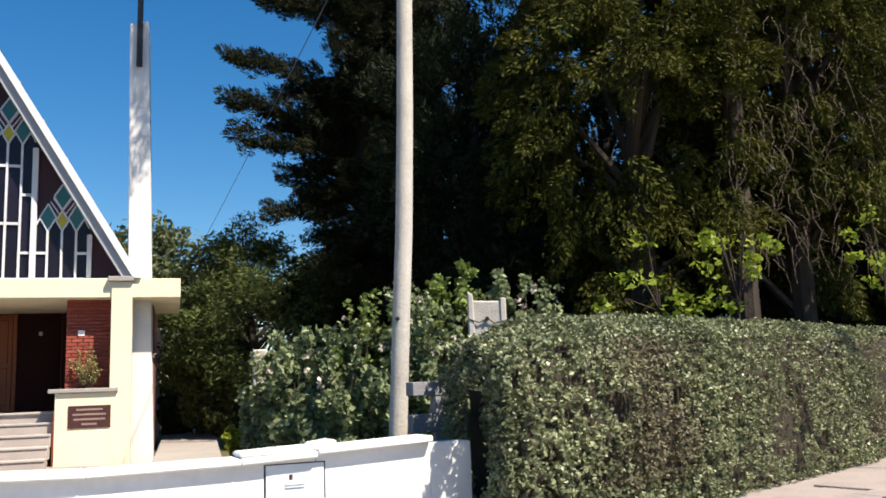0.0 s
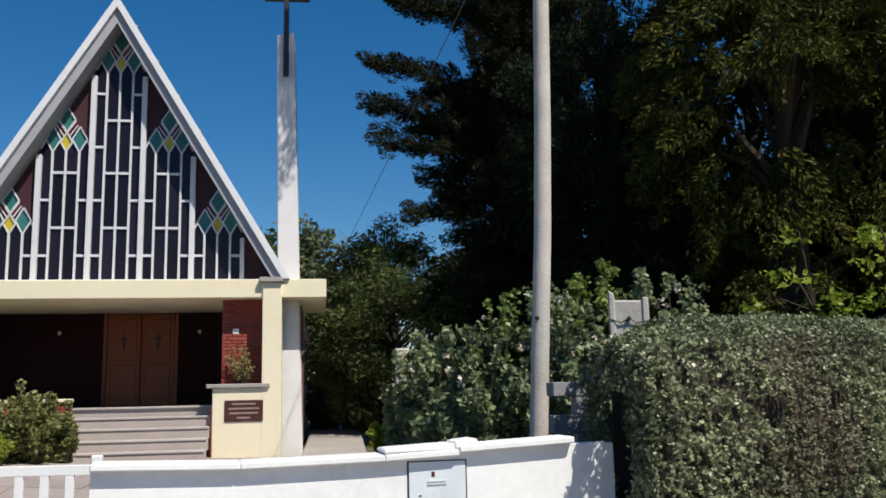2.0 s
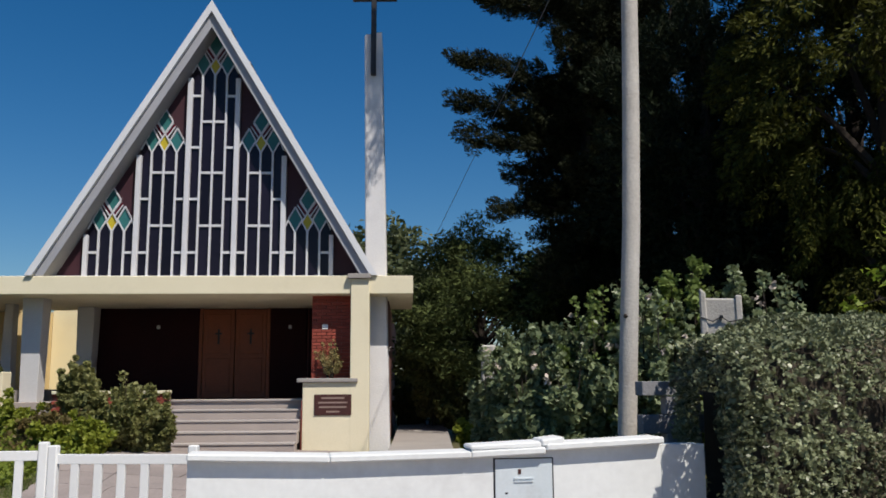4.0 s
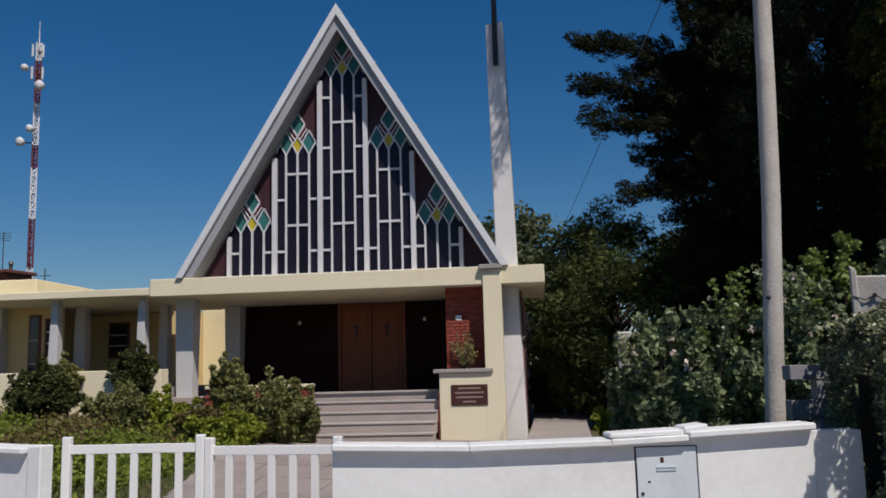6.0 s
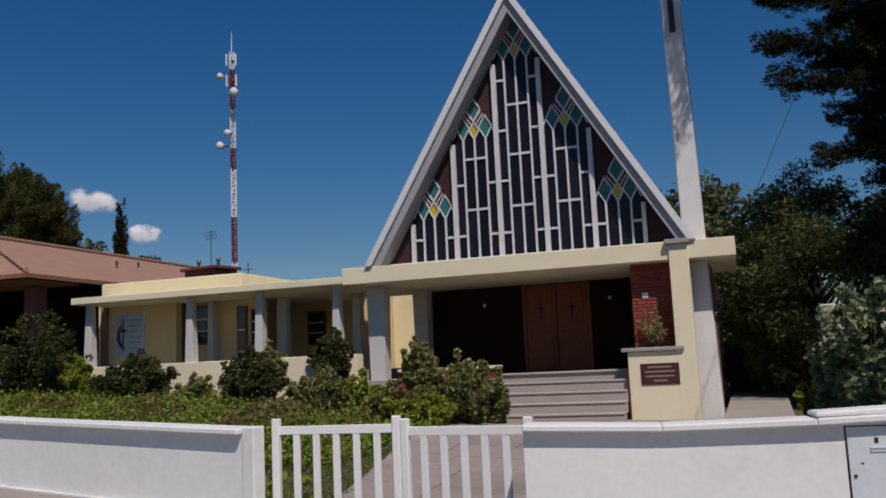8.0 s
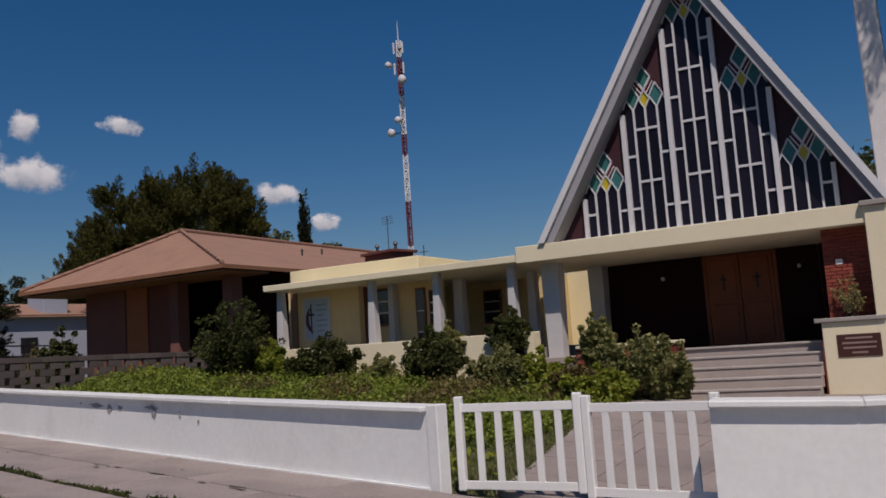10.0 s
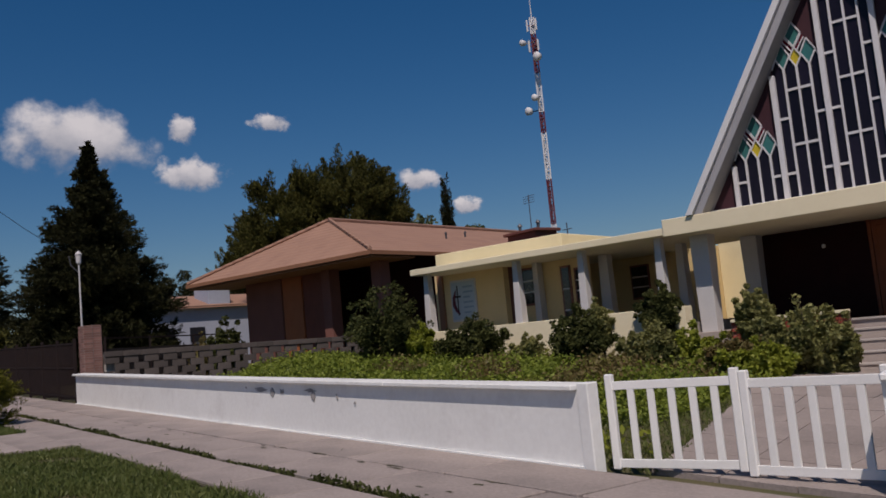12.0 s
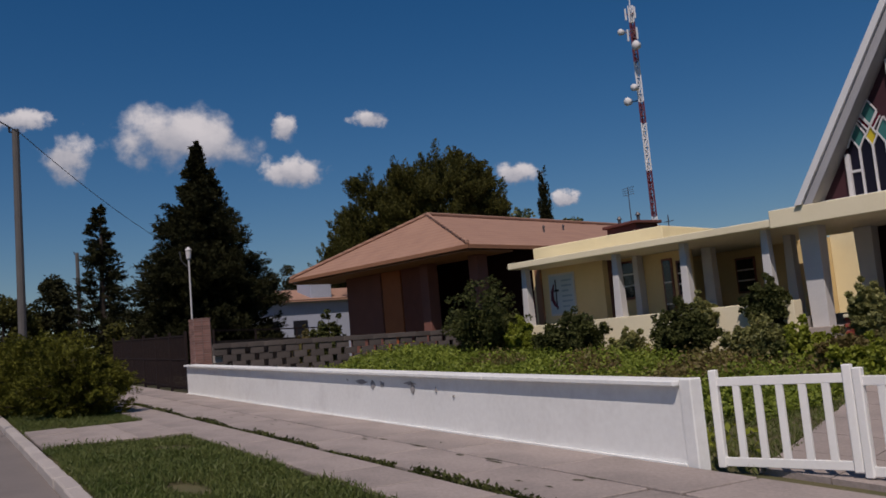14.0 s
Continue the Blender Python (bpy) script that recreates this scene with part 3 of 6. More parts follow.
# ---------------------------------------------------------------- church
CX = -8.88
church = group_of("church", (CX, 17.0, 0.4), "small chapel with steep gable, stained glass front and cream canopy", "church")
part("canopy", box(-13.58, -4.02, 17.0, 21.0, 3.45, 3.84, 0.012), M["cream"], church, "cream concrete porch canopy")
part("porch_floor", box(-13.3, -5.3, 17.45, 20.7, 0.2, 1.20, 0.01), M["step"], church)
HALF, APEX, EAVE = 4.0, 10.0, 3.80
def roof_side(sgn):
    o = [(CX, APEX), (CX + sgn * HALF, EAVE)]
    t = 0.36
    poly = [(CX, APEX), (CX, APEX - t * 1.55), (CX + sgn * (HALF - t), EAVE + 0.04), (CX + sgn * HALF, EAVE + 0.04)]
    part("roof", prism(poly, 17.04, 31.0), M["roof_deck"], church, "steep grey sheet roof slope")
    f1 = [(CX, APEX + 0.04), (CX, APEX - 0.22), (CX + sgn * (HALF - 0.14), EAVE + 0.045), (CX + sgn * (HALF + 0.03), EAVE + 0.045)]
    part("roof_edge", prism(f1, 16.93, 17.06), M["fascia"], church, "white metal roof edge")
    f2 = [(CX, APEX - 0.225), (CX, APEX - t * 1.55), (CX + sgn * (HALF - t), EAVE + 0.045), (CX + sgn * (HALF - 0.145), EAVE + 0.045)]
    part("bargeboard", prism(f2, 17.02, 17.10), M["shade_soffit"], church, "bargeboard under the roof edge, greyed to stand in for shade")
    for k in range(7):
        u = 0.1 + k * 0.125
        x, z = CX + sgn * HALF * u, APEX + (EAVE - APEX) * u
        nx, nz = sgn * 0.84, 0.54
        part("roof_rib", bar((x + nx * 0.03, 17.06, z + nz * 0.03), (x + nx * 0.03, 31.0, z + nz * 0.03), 0.06, 0.06, 0, None, (nx, 0, nz)), M["roof_deck"], church)
roof_side(-1)
roof_side(1)
GY = 17.54
part("gable_panel", prism([(CX - 3.66, 3.84), (CX + 3.66, 3.84), (CX, 9.5)], GY + 0.04, GY + 0.14), M["maroon"], church, "maroon infill panel of the gable")
part("sill_beam", box(CX - 3.6, CX + 3.6, GY - 0.10, GY + 0.03, 3.842, 3.90, 0.005), M["lead"], church)
window = group_of("stained_glass_window", (CX, GY, 3.9), "tall stained glass gable window with pale mullions and coloured diamonds", "window")
def pane(poly, material, label="", y=GY):
    part("pane", prism(poly, y, y + 0.02), material, window, label)
def diamond(x, z, w, h):
    return [(x - w, z), (x, z - h), (x + w, z), (x, z + h)]
def lead(p, q, w=0.032):
    part("lead_bar", bar((p[0], GY - 0.012, p[1]), (q[0], GY - 0.012, q[1]), w, 0.035), M["lead"], window)
for b in range(-2, 3):
    c = CX + 1.16 * b
    yz = 8.70 - 1.80 * abs(b)
    gems = ((diamond(c, yz + 0.50, 0.185, 0.275), "teal_glass", "teal glass diamond"), (diamond(c - 0.295, yz + 0.06, 0.170, 0.285), "teal_glass", "teal glass diamond"),
            (diamond(c + 0.295, yz + 0.06, 0.170, 0.285), "teal_glass", "teal glass diamond"), (diamond(c, yz, 0.132, 0.215), "yellow_glass", "yellow glass diamond"))
    for q, m, lab in gems:
        pane(q, M[m], lab)
        for i in range(4):
            lead(q[i], q[(i + 1) % 4])
    for sg in (-1, 1):
        q = [(c + sg * 0.245, yz + 0.385), (c + sg * 0.195, yz + 0.465), (c + sg * 0.02, yz + 0.225), (c + sg * 0.065, yz + 0.135)]
        pane(q, M["red_glass"], "red glass strip", GY + 0.004)
        lead(q[0], q[3], 0.026)
        lead(q[1], q[2], 0.026)
        lead((c + sg * 0.455, yz + 0.05), (c + sg * 0.56, yz - 0.16), 0.028)
        lead((c + sg * 0.455, yz + 0.07), (c + sg * 0.30, yz + 0.35), 0.026)
    foot = {0.0: yz - 0.21, 0.295: yz - 0.22, 0.565: yz - 0.14}
    for s0, s1 in ((-0.565, -0.295), (-0.295, 0.0), (0.0, 0.295), (0.295, 0.565)):
        outer = abs(s0 + s1) > 0.6
        zs = [3.9 + h for h in ((0.52, 1.72, 2.9, 4.1) if outer else (1.12, 2.32, 3.5)) if 3.9 + h < yz - 0.45]
        edges = [3.9] + zs + [None]
        for z0, z1 in zip(edges, edges[1:]):
            if z1:
                poly = [(c + s0, z0), (c + s1, z0), (c + s1, z1), (c + s0, z1)]
            else:
                poly = [(c + s0, z0), (c + s1, z0), (c + s1, foot[abs(s1)]), (c + (s0 + s1) / 2, yz + 0.02), (c + s0, foot[abs(s0)])]
            pane(poly, M["dark_glass"], "", GY + 0.008)
            if z1:
                part("glazing_bar", box(c + s0, c + s1, GY - 0.03, GY + 0.02, z1 - 0.026, z1 + 0.026, 0), M["lead"], window)
    for s1 in (-0.295, 0.0, 0.295):
        part("mullion", box(c + s1 - 0.024, c + s1 + 0.024, GY - 0.045, GY + 0.02, 3.9, foot[abs(s1)], 0.004), M["lead"], window)
for k in range(6):
    s = -2.9 + 1.16 * k
    h = min(9.3 - 1.55 * abs(s), 8.75)
    w = 0.06 if abs(s) < 2.5 else 0.05
    part("post", box(CX + s - w, CX + s + w, GY - 0.09, GY + 0.02, 3.9, h, 0.006), M["lead"], window, "thick pale mullion post")
# porch back wall and doors
part("back_wall", box(-13.06, -4.7, 20.62, 20.9, 1.1, 3.5, 0), M["brown_wall"], church)
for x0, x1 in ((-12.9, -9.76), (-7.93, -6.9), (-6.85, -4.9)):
    part("side_panel", box(x0, x1, 20.52, 20.615, 1.21, 3.45, 0.006), M["dark_recess"], church, "dark stained wall panel, deepened with porch shade")
for x0, x1 in ((-9.70, -8.85), (-8.83, -7.99)):
    dr = part("door", box(x0, x1, 20.50, 20.60, 1.22, 3.42, 0.01), M["door_wood"], church, "varnished orange-brown wooden door, closed")
    for z0, z1 in ((1.35, 2.2), (2.3, 3.3)):
        part("door_panel", box(x0 + 0.1, x1 - 0.1, 20.485, 20.51, z0, z1, 0.012), M["door_wood"], dr)
    m = (x0 + x1) / 2
    part("cross_ornament", bar((m, 20.47, 2.55), (m, 20.47, 2.92), 0.045, 0.03, 0, bar((m - 0.09, 20.47, 2.81), (m + 0.09, 20.47, 2.81), 0.045, 0.028)), M["black"], dr, "dark metal cross on the door")
part("jamb", box(-9.80, -9.71, 20.48, 20.62, 1.2, 3.45, 0.006), M["door_wood"], church)
part("jamb", box(-7.98, -7.89, 20.48, 20.62, 1.2, 3.45, 0.006), M["door_wood"], church)
for x in (-10.9, -7.35):
    part("wall_lamp", box(x - 0.04, x + 0.04, 20.44, 20.515, 2.93, 3.02, 0.012), M["lead"], church)
# columns
def column(x0, x1, y0, y1, z0, z1, taper, material, label, parent):
    bm = bmesh.new()
    add_hull(bm, [(x0 + taper, y0 + taper, z0), (x1 - taper, y0 + taper, z0), (x1 - taper, y1 - taper, z0), (x0 + taper, y1 - taper, z0),
                  (x0, y0, z1), (x1, y0, z1), (x1, y1, z1), (x0, y1, z1)], 0.012)
    return part("column", bm, material, parent, label)
column(-13.25, -12.77, 17.70, 18.15, 0.3, 3.45, 0.05, M["grey_paint"], "pale grey tapered porch column", church)
column(-12.90, -12.45, 20.0, 20.45, 0.3, 3.45, 0.05, M["grey_paint"], "pale grey tapered porch column", church)
part("nave_wall", box(-4.86, -4.62, 18.6, 31.0, 0.2, 3.44, 0), M["brown_wall"], church, "brown side wall under the canopy")
part("nave_wall", box(-13.1, -12.86, 20.95, 31.0, 0.2, 3.80, 0), M["yellow"], church)
part("rear_wall", prism([(CX - 3.9, 3.8), (CX + 3.9, 3.8), (CX, 9.85)], 30.8, 30.95), M["brown_wall"], church)
part("rear_wall", box(CX - 4, CX + 4, 30.8, 31.0, 0.2, 3.84, 0), M["brown_wall"], church)
# steps
for k in range(4):
    z = 1.20 - 0.212 * k
    y = 17.42 - 0.30 * k
    st = part("step", box(-9.6, -6.58, y - 0.30, y + 0.05, z - 0.425 - 0.2 * (k == 3), z - 0.212 + 0.0, 0.012), M["step"], church, "worn concrete step")
    part("nosing", box(-9.6, -6.58, y - 0.325, y - 0.02, z - 0.212, z - 0.165, 0.010), M["kerb"], church)
part("nosing", box(-9.6, -6.58, 17.40, 17.60, 1.19, 1.235, 0.01), M["kerb"], church)
# planter box, pilaster, brick panel
planter = part("planter_box", box(-6.53, -5.32, 16.95, 17.42, 0.1, 1.58, 0.012), M["cream"], church, "cream rendered planter with a plaque")
part("planter_cap", box(-6.66, -5.28, 16.88, 17.44, 1.582, 1.665, 0.012), M["concrete"], church)
part("pilaster", box(-5.46, -5.03, 16.946, 17.40, 0.1, 3.77, 0.012), M["cream"], church, "cream pilaster running up to the canopy")
part("pilaster_cap", box(-5.53, -5.0, 16.86, 17.30, 3.772, 3.87, 0.01), M["concrete"], church)
part("brick_side", box(-6.56, -6.535, 16.97, 17.42, 0.2, 1.2, 0.0), M["brick"], church)
brick_panel = part("brick_panel", box(-6.40, -5.44, 17.47, 17.62, 1.22, 3.452, 0), M["mortar"], church, "red brick wall panel")
low_wall = part("parapet", box(-12.25, -9.62, 17.30, 17.44, 0.25, 1.36, 0), M["mortar"], church, "low red brick parapet")
part("parapet_cap", box(-12.25, -9.62, 17.22, 17.52, 1.362, 1.43, 0.01), M["cream"], church)
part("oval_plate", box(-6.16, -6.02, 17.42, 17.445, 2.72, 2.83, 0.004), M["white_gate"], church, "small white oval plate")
plaque = part("plaque", box(-6.26, -5.42, 16.925, 16.955, 0.90, 1.33, 0.006), M["plaque"], church, "dark bronze plaque with raised lettering")
for k, w in enumerate((0.52, 0.66, 0.62, 0.3)):
    z = 1.255 - 0.093 * k
    part("text_line", box(-5.84 - w / 2, -5.84 + w / 2, 16.918, 16.927, z - 0.018, z + 0.018, 0), M["plaque_line"], plaque)
# bell tower slab and cross post
tower = group_of("tower", (-4.8, 17.6, 0.3), "slender whitewashed concrete tower slab", "tower")
bm = bmesh.new()
add_hull(bm, [(-5.12, 17.64, 0.1), (-4.57, 17.64, 0.1), (-4.57, 18.7, 0.1), (-5.12, 18.7, 0.1),
              (-5.23, 17.64, 9.55), (-4.80, 17.64, 9.63), (-4.80, 18.7, 9.63), (-5.23, 18.7, 9.55)], 0.02)
part("shaft", bm, M["tower"], tower)
part("cross_post", bar((-5.0, 17.57, 8.55), (-4.99, 17.57, 11.3), 0.13, 0.12, 0.01), M["black"], tower, "dark iron upright of the cross")
part("cross_arm", bar((-5.53, 17.565, 10.39), (-4.42, 17.565, 10.41), 0.12, 0.11, 0.01), M["black"], tower, "dark iron arm of the cross")


# ---------------------------------------------------------------- portico and yellow annexe
portico = group_of("portico", (-19, 17.2, 0.6), "long flat-roofed covered walk with grey posts", "portico")
part("roof_slab", box(-22.15, -13.585, 17.05, 21.55, 3.49, 3.66, 0.012), M["cream"], portico, "thin cream concrete roof slab")
part("plinth", box(-22.1, -13.4, 17.30, 17.72, 0.2, 1.84, 0.012), M["cream"], portico, "low pale rendered plinth wall")
part("walk_floor", box(-22.1, -13.3, 17.73, 22.0, 0.2, 1.45, 0), M["concrete"], portico)
for x in (-21.86, -18.45, -16.27, -13.98):
    column(x - 0.085, x + 0.085, 17.40, 17.60, 1.82, 3.50, -0.04, M["grey_paint"], "pale grey square post", portico)
for x, y, w in ((-18.74, 18.75, 0.085), (-16.85, 19.5, 0.15), (-14.48, 19.6, 0.11)):
    column(x - w, x + w, y, y + 0.28, 1.2, 3.50, -0.03, M["grey_paint"], "pale grey square post", portico)
annexe = group_of("annexe", (-20, 21, 0.6), "single-storey yellow rendered annexe with flat roof", "building")
part("sign_wall", box(-22.5, -19.72, 18.5, 18.75, 0.5, 3.62, 0.01), M["yellow"], annexe, "yellow rendered wall carrying the notice board")
part("parapet", box(-22.3, -17.45, 18.4, 24.5, 3.665, 4.14, 0.02), M["pale_yellow"], annexe, "pale yellow parapet of the flat roof")
# Side of the yellow sign wall; brown here paints in the shade on it.
part("return_wall", box(-19.97, -19.72, 18.755, 19.05, 0.5, 3.6, 0), M["brown_wall"], annexe)
part("near_wall", box(-19.97, -17.15, 19.06, 19.28, 0.5, 3.6, 0), M["yellow"], annexe, "yellow rendered wall with a window and a door")
part("back_wall", box(-19.5, -15.26, 22.0, 22.25, 0.5, 3.50, 0), M["yellow"], annexe, "yellow rendered wall with windows")
part("roof_edge", box(-19.4, -15.3, 21.6, 26.0, 3.505, 3.66, 0.01), M["cream"], annexe)
part("side_wall", box(-15.25, -15.0, 22.26, 30.0, 0.5, 3.60, 0), M["yellow"], annexe)
part("cross_wall", box(-14.99, -13.12, 23.4, 23.6, 0.5, 3.8, 0), M["pale_yellow"], annexe)
part("cross_coping", box(-14.99, -13.12, 23.36, 23.64, 3.802, 3.86, 0.006), M["cream"], annexe)
part("pilaster", box(-22.35, -22.12, 18.42, 18.52, 1.2, 3.6, 0.01), M["soffit"], annexe)
def opening(x0, x1, z0, z1, y, label, name="window"):
    w = part(name, box(x0 - 0.06, x1 + 0.06, y - 0.05, y + 0.02, z0 - 0.06, z1 + 0.06, 0.006), M["brown_wall"], annexe, label)
    part("glass", box(x0, x1, y - 0.06, y - 0.045, z0, z1, 0), M["window_glass"], w)
    for k in (1, 2):
        z = z0 + (z1 - z0) * k / 3
        part("glazing_bar", box(x0, x1, y - 0.07, y - 0.055, z - 0.02, z + 0.02, 0), M["grey_paint"], w)
opening(-19.48, -18.92, 2.38, 3.34, 19.06, "brown framed window with dark glass")
opening(-17.97, -17.74, 1.5, 3.25, 19.06, "narrow dark glazed door", "door")
opening(-17.50, -17.30, 2.3, 3.15, 19.06, "small brown framed window with dark glass")
opening(-17.32, -16.78, 2.3, 3.2, 22.0, "brown framed window with dark glass")
board = group_of("notice_board", (-21.31, 18.45, 2.170), "pale blue church notice board with a red and dark emblem", "sign")
part("frame", box(-21.83, -20.81, 18.455, 18.498, 2.08, 3.300, 0.008), M["grey_paint"], board)
part("panel", box(-21.79, -20.85, 18.44, 18.46, 2.140, 3.240, 0.004), M["sign"], board)
part("emblem_bar", box(-21.56, -21.52, 18.43, 18.442, 2.260, 3.130, 0), M["black"], board)
part("emblem_bar", box(-21.66, -21.42, 18.428, 18.44, 2.780, 2.840, 0), M["black"], board)
bm = bmesh.new()
tube([(-21.60, 18.434, 3.000), (-21.69, 18.434, 2.780), (-21.69, 18.434, 2.560), (-21.60, 18.434, 2.390), (-21.49, 18.434, 2.300)], [0.02, 0.05, 0.06, 0.05, 0.02], 6, bm)
part("emblem_flame", bm, M["sign_red"], board)
for k in range(6):
    part("text_line", box(-21.31, -20.92 - 0.12 * (k % 3 == 2), 18.43, 18.442, 3.080 - 0.15 * k - 0.026, 3.080 - 0.15 * k + 0.026, 0), M["sign_ink"], board)


TURN = radians(13.5)
def settle(ob, sx, x0, a0, d0=0.0, y0=17.0, lift=0.0):
    """Set a building, drawn square to the axes, on its own turned building line."""
    m = Matrix.Translation((-8.79, 17.0, lift)) @ Matrix.Rotation(TURN, 4, 'Z') @ Matrix.Translation((a0, d0, 0)) @ Matrix.Diagonal((sx, 1, 1, 1)) @ Matrix.Translation((-x0, -y0, 0))
    ob.matrix_basis = m @ Matrix.Translation(ob.location)
for ob in (church, window, tower, portico, annexe, board):
    settle(ob, 0.922, -8.88, 0.21)


# ---------------------------------------------------------------- parish house with the hipped roof
house = group_of("house", (-35, 18, 0.4), "long house with a hipped clay-coloured roof and deep eaves", "house")
E0, E1 = (-44.6, 16.6), (-26.3, 16.6)
RZ, EZ = 6.75, 4.5
ridge0, ridge1 = (-35.5, 20.3, RZ), (-35.5, 46.0, RZ)
def roof_face(pts, th=0.16):
    bm = bmesh.new()
    a = [bm.verts.new(p) for p in pts]
    b = [bm.verts.new((p[0], p[1], p[2] - th)) for p in pts]
    bm.faces.new(a)
    bm.faces.new(b[::-1])
    for i in range(len(a)):
        j = (i + 1) % len(a)
        bm.faces.new((a[i], b[i], b[j], a[j]))
    return part("roof", bm, M["tile"], house, "faded clay-coloured hipped roof slope")
roof_face([(*E0, EZ), (*E1, EZ), ridge0])
roof_face([(*E1, EZ), (E1[0], 50, EZ), ridge1, ridge0])
roof_face([(E0[0], 50, EZ), (*E0, EZ), ridge0, ridge1])
for p, q in (((*E1, EZ + 0.07), (ridge0[0], ridge0[1], RZ + 0.07)), ((*E0, EZ + 0.07), (ridge0[0], ridge0[1], RZ + 0.07)), ((ridge0[0], ridge0[1], RZ + 0.07), (ridge1[0], ridge1[1], RZ + 0.07))):
    part("ridge_cap", tube([p, q], [0.09, 0.09], 6), M["tile"], house)
part("eave_board", box(E0[0] - 0.05, E1[0] + 0.12, 16.50, 16.59, 4.33, 4.49, 0.006), M["soffit"], house)
part("eave_board", box(E1[0] + 0.01, E1[0] + 0.12, 16.60, 48, 4.33, 4.49, 0.006), M["soffit"], house)
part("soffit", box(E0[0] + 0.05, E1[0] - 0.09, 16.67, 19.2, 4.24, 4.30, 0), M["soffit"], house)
part("front_wall", box(-41.2, -37.6, 18.3, 18.5, 0.2, 4.236, 0.01), M["brown_wall"], house)
# Near-black sheet that stands in for the shade inside the house porch.
part("recess_wall", box(-41.2, -27.0, 21.0, 21.2, 0.2, 4.6, 0), M["dark_recess"], house)
part("boarding", box(-37.55, -35.6, 18.36, 18.46, 0.3, 4.236, 0.01), M["orange_wood"], house, "orange timber boarding")
part("door", box(-35.55, -33.0, 18.42, 18.5, 0.3, 4.236, 0.01), M["red_door"], house, "reddish brown timber door, closed")
for x in (-33.0, -28.5):
    column(x, x + 0.75, 18.0, 18.6, 0.2, 4.236, 0.0, M["brown_wall"], "dull brown square porch post", house)
part("side_wall", box(-27.4, -27.1, 21.2, 45, 0.2, 4.4, 0), M["brown_wall"], house)
part("side_wall", box(-41.4, -41.2, 18.3, 45, 0.2, 4.4, 0), M["brown_wall"], house)
chimney = group_of("chimney_block", (-30.7, 28.7, 5.0), "squat dark brick chimney with metal cowls", "chimney")
part("chimney_body", box(-31.7, -29.7, 28.0, 29.4, 4.2, 6.3, 0.02), M["terracotta"], chimney)
part("cap", box(-31.85, -29.55, 27.85, 29.55, 6.302, 6.44, 0.02), M["terracotta"], chimney)
for x in (-31.4, -30.1):
    part("cowl", tube([(x, 28.6, 6.43), (x, 28.6, 6.75), (x, 28.6, 6.76), (x, 28.6, 6.9)], [0.08, 0.08, 0.14, 0.05], 8), M["wire_grey"], chimney)
aerial = group_of("television_aerial", (-31.0, 29.2, 6.2), "thin rooftop television aerial", "aerial")
part("pole", tube([(-31.0, 29.0, 6.42), (-31.0, 29.0, 8.3)], [0.025, 0.02], 5), M["wire_grey"], aerial)
for k in range(4):
    part("rod", bar((-31.4, 29.0, 7.9 + 0.11 * k), (-30.6, 29.0, 7.9 + 0.11 * k), 0.02, 0.02), M["wire_grey"], aerial)
aerial2 = group_of("television_aerial", (-28.6, 29.0, 4.5), "thin rooftop television aerial", "aerial")
part("pole", tube([(-28.6, 29.0, 3.0), (-28.6, 29.0, 6.5)], [0.03, 0.025], 5), M["wire_grey"], aerial2)
part("rod", bar((-28.9, 29.0, 6.2), (-28.3, 29.0, 6.2), 0.03, 0.03), M["wire_grey"], aerial2)
for vx, vy, vz in ((-32.2, 27.5, 6.0), (-31.0, 25.0, 5.75)):
    part("vent_pipe", tube([(vx, vy, vz - 0.6), (vx, vy, vz + 0.12), (vx, vy, vz + 0.13), (vx, vy, vz + 0.22)], [0.06, 0.06, 0.10, 0.04], 8), M["wire_grey"], house)
for ob in (house,):
    settle(ob, 0.654, -26.3, -18.33, 5.0, 16.6, 0.75)


# ---------------------------------------------------------------- boundary walls on the sides
def at(az, d, z=0.0):
    """A place by its bearing west of the y axis and its distance."""
    return -math.sin(radians(az)) * d, math.cos(radians(az)) * d, z


def block_mesh(name, lx, ly, lz, material, chamfer=0.006):
    bm = box(-lx / 2, lx / 2, -ly / 2, ly / 2, 0, lz, chamfer)
    me = bpy.data.meshes.new(name)
    bm.to_mesh(me)
    bm.free()
    me.materials.append(material)
    return me


def piece(name, me, parent, m):
    ob = new(name, me)
    ob.parent = parent
    ob.matrix_basis = (Matrix.Translation(-Vector(parent.location)) if not parent.parent else Matrix()) @ m
    return ob


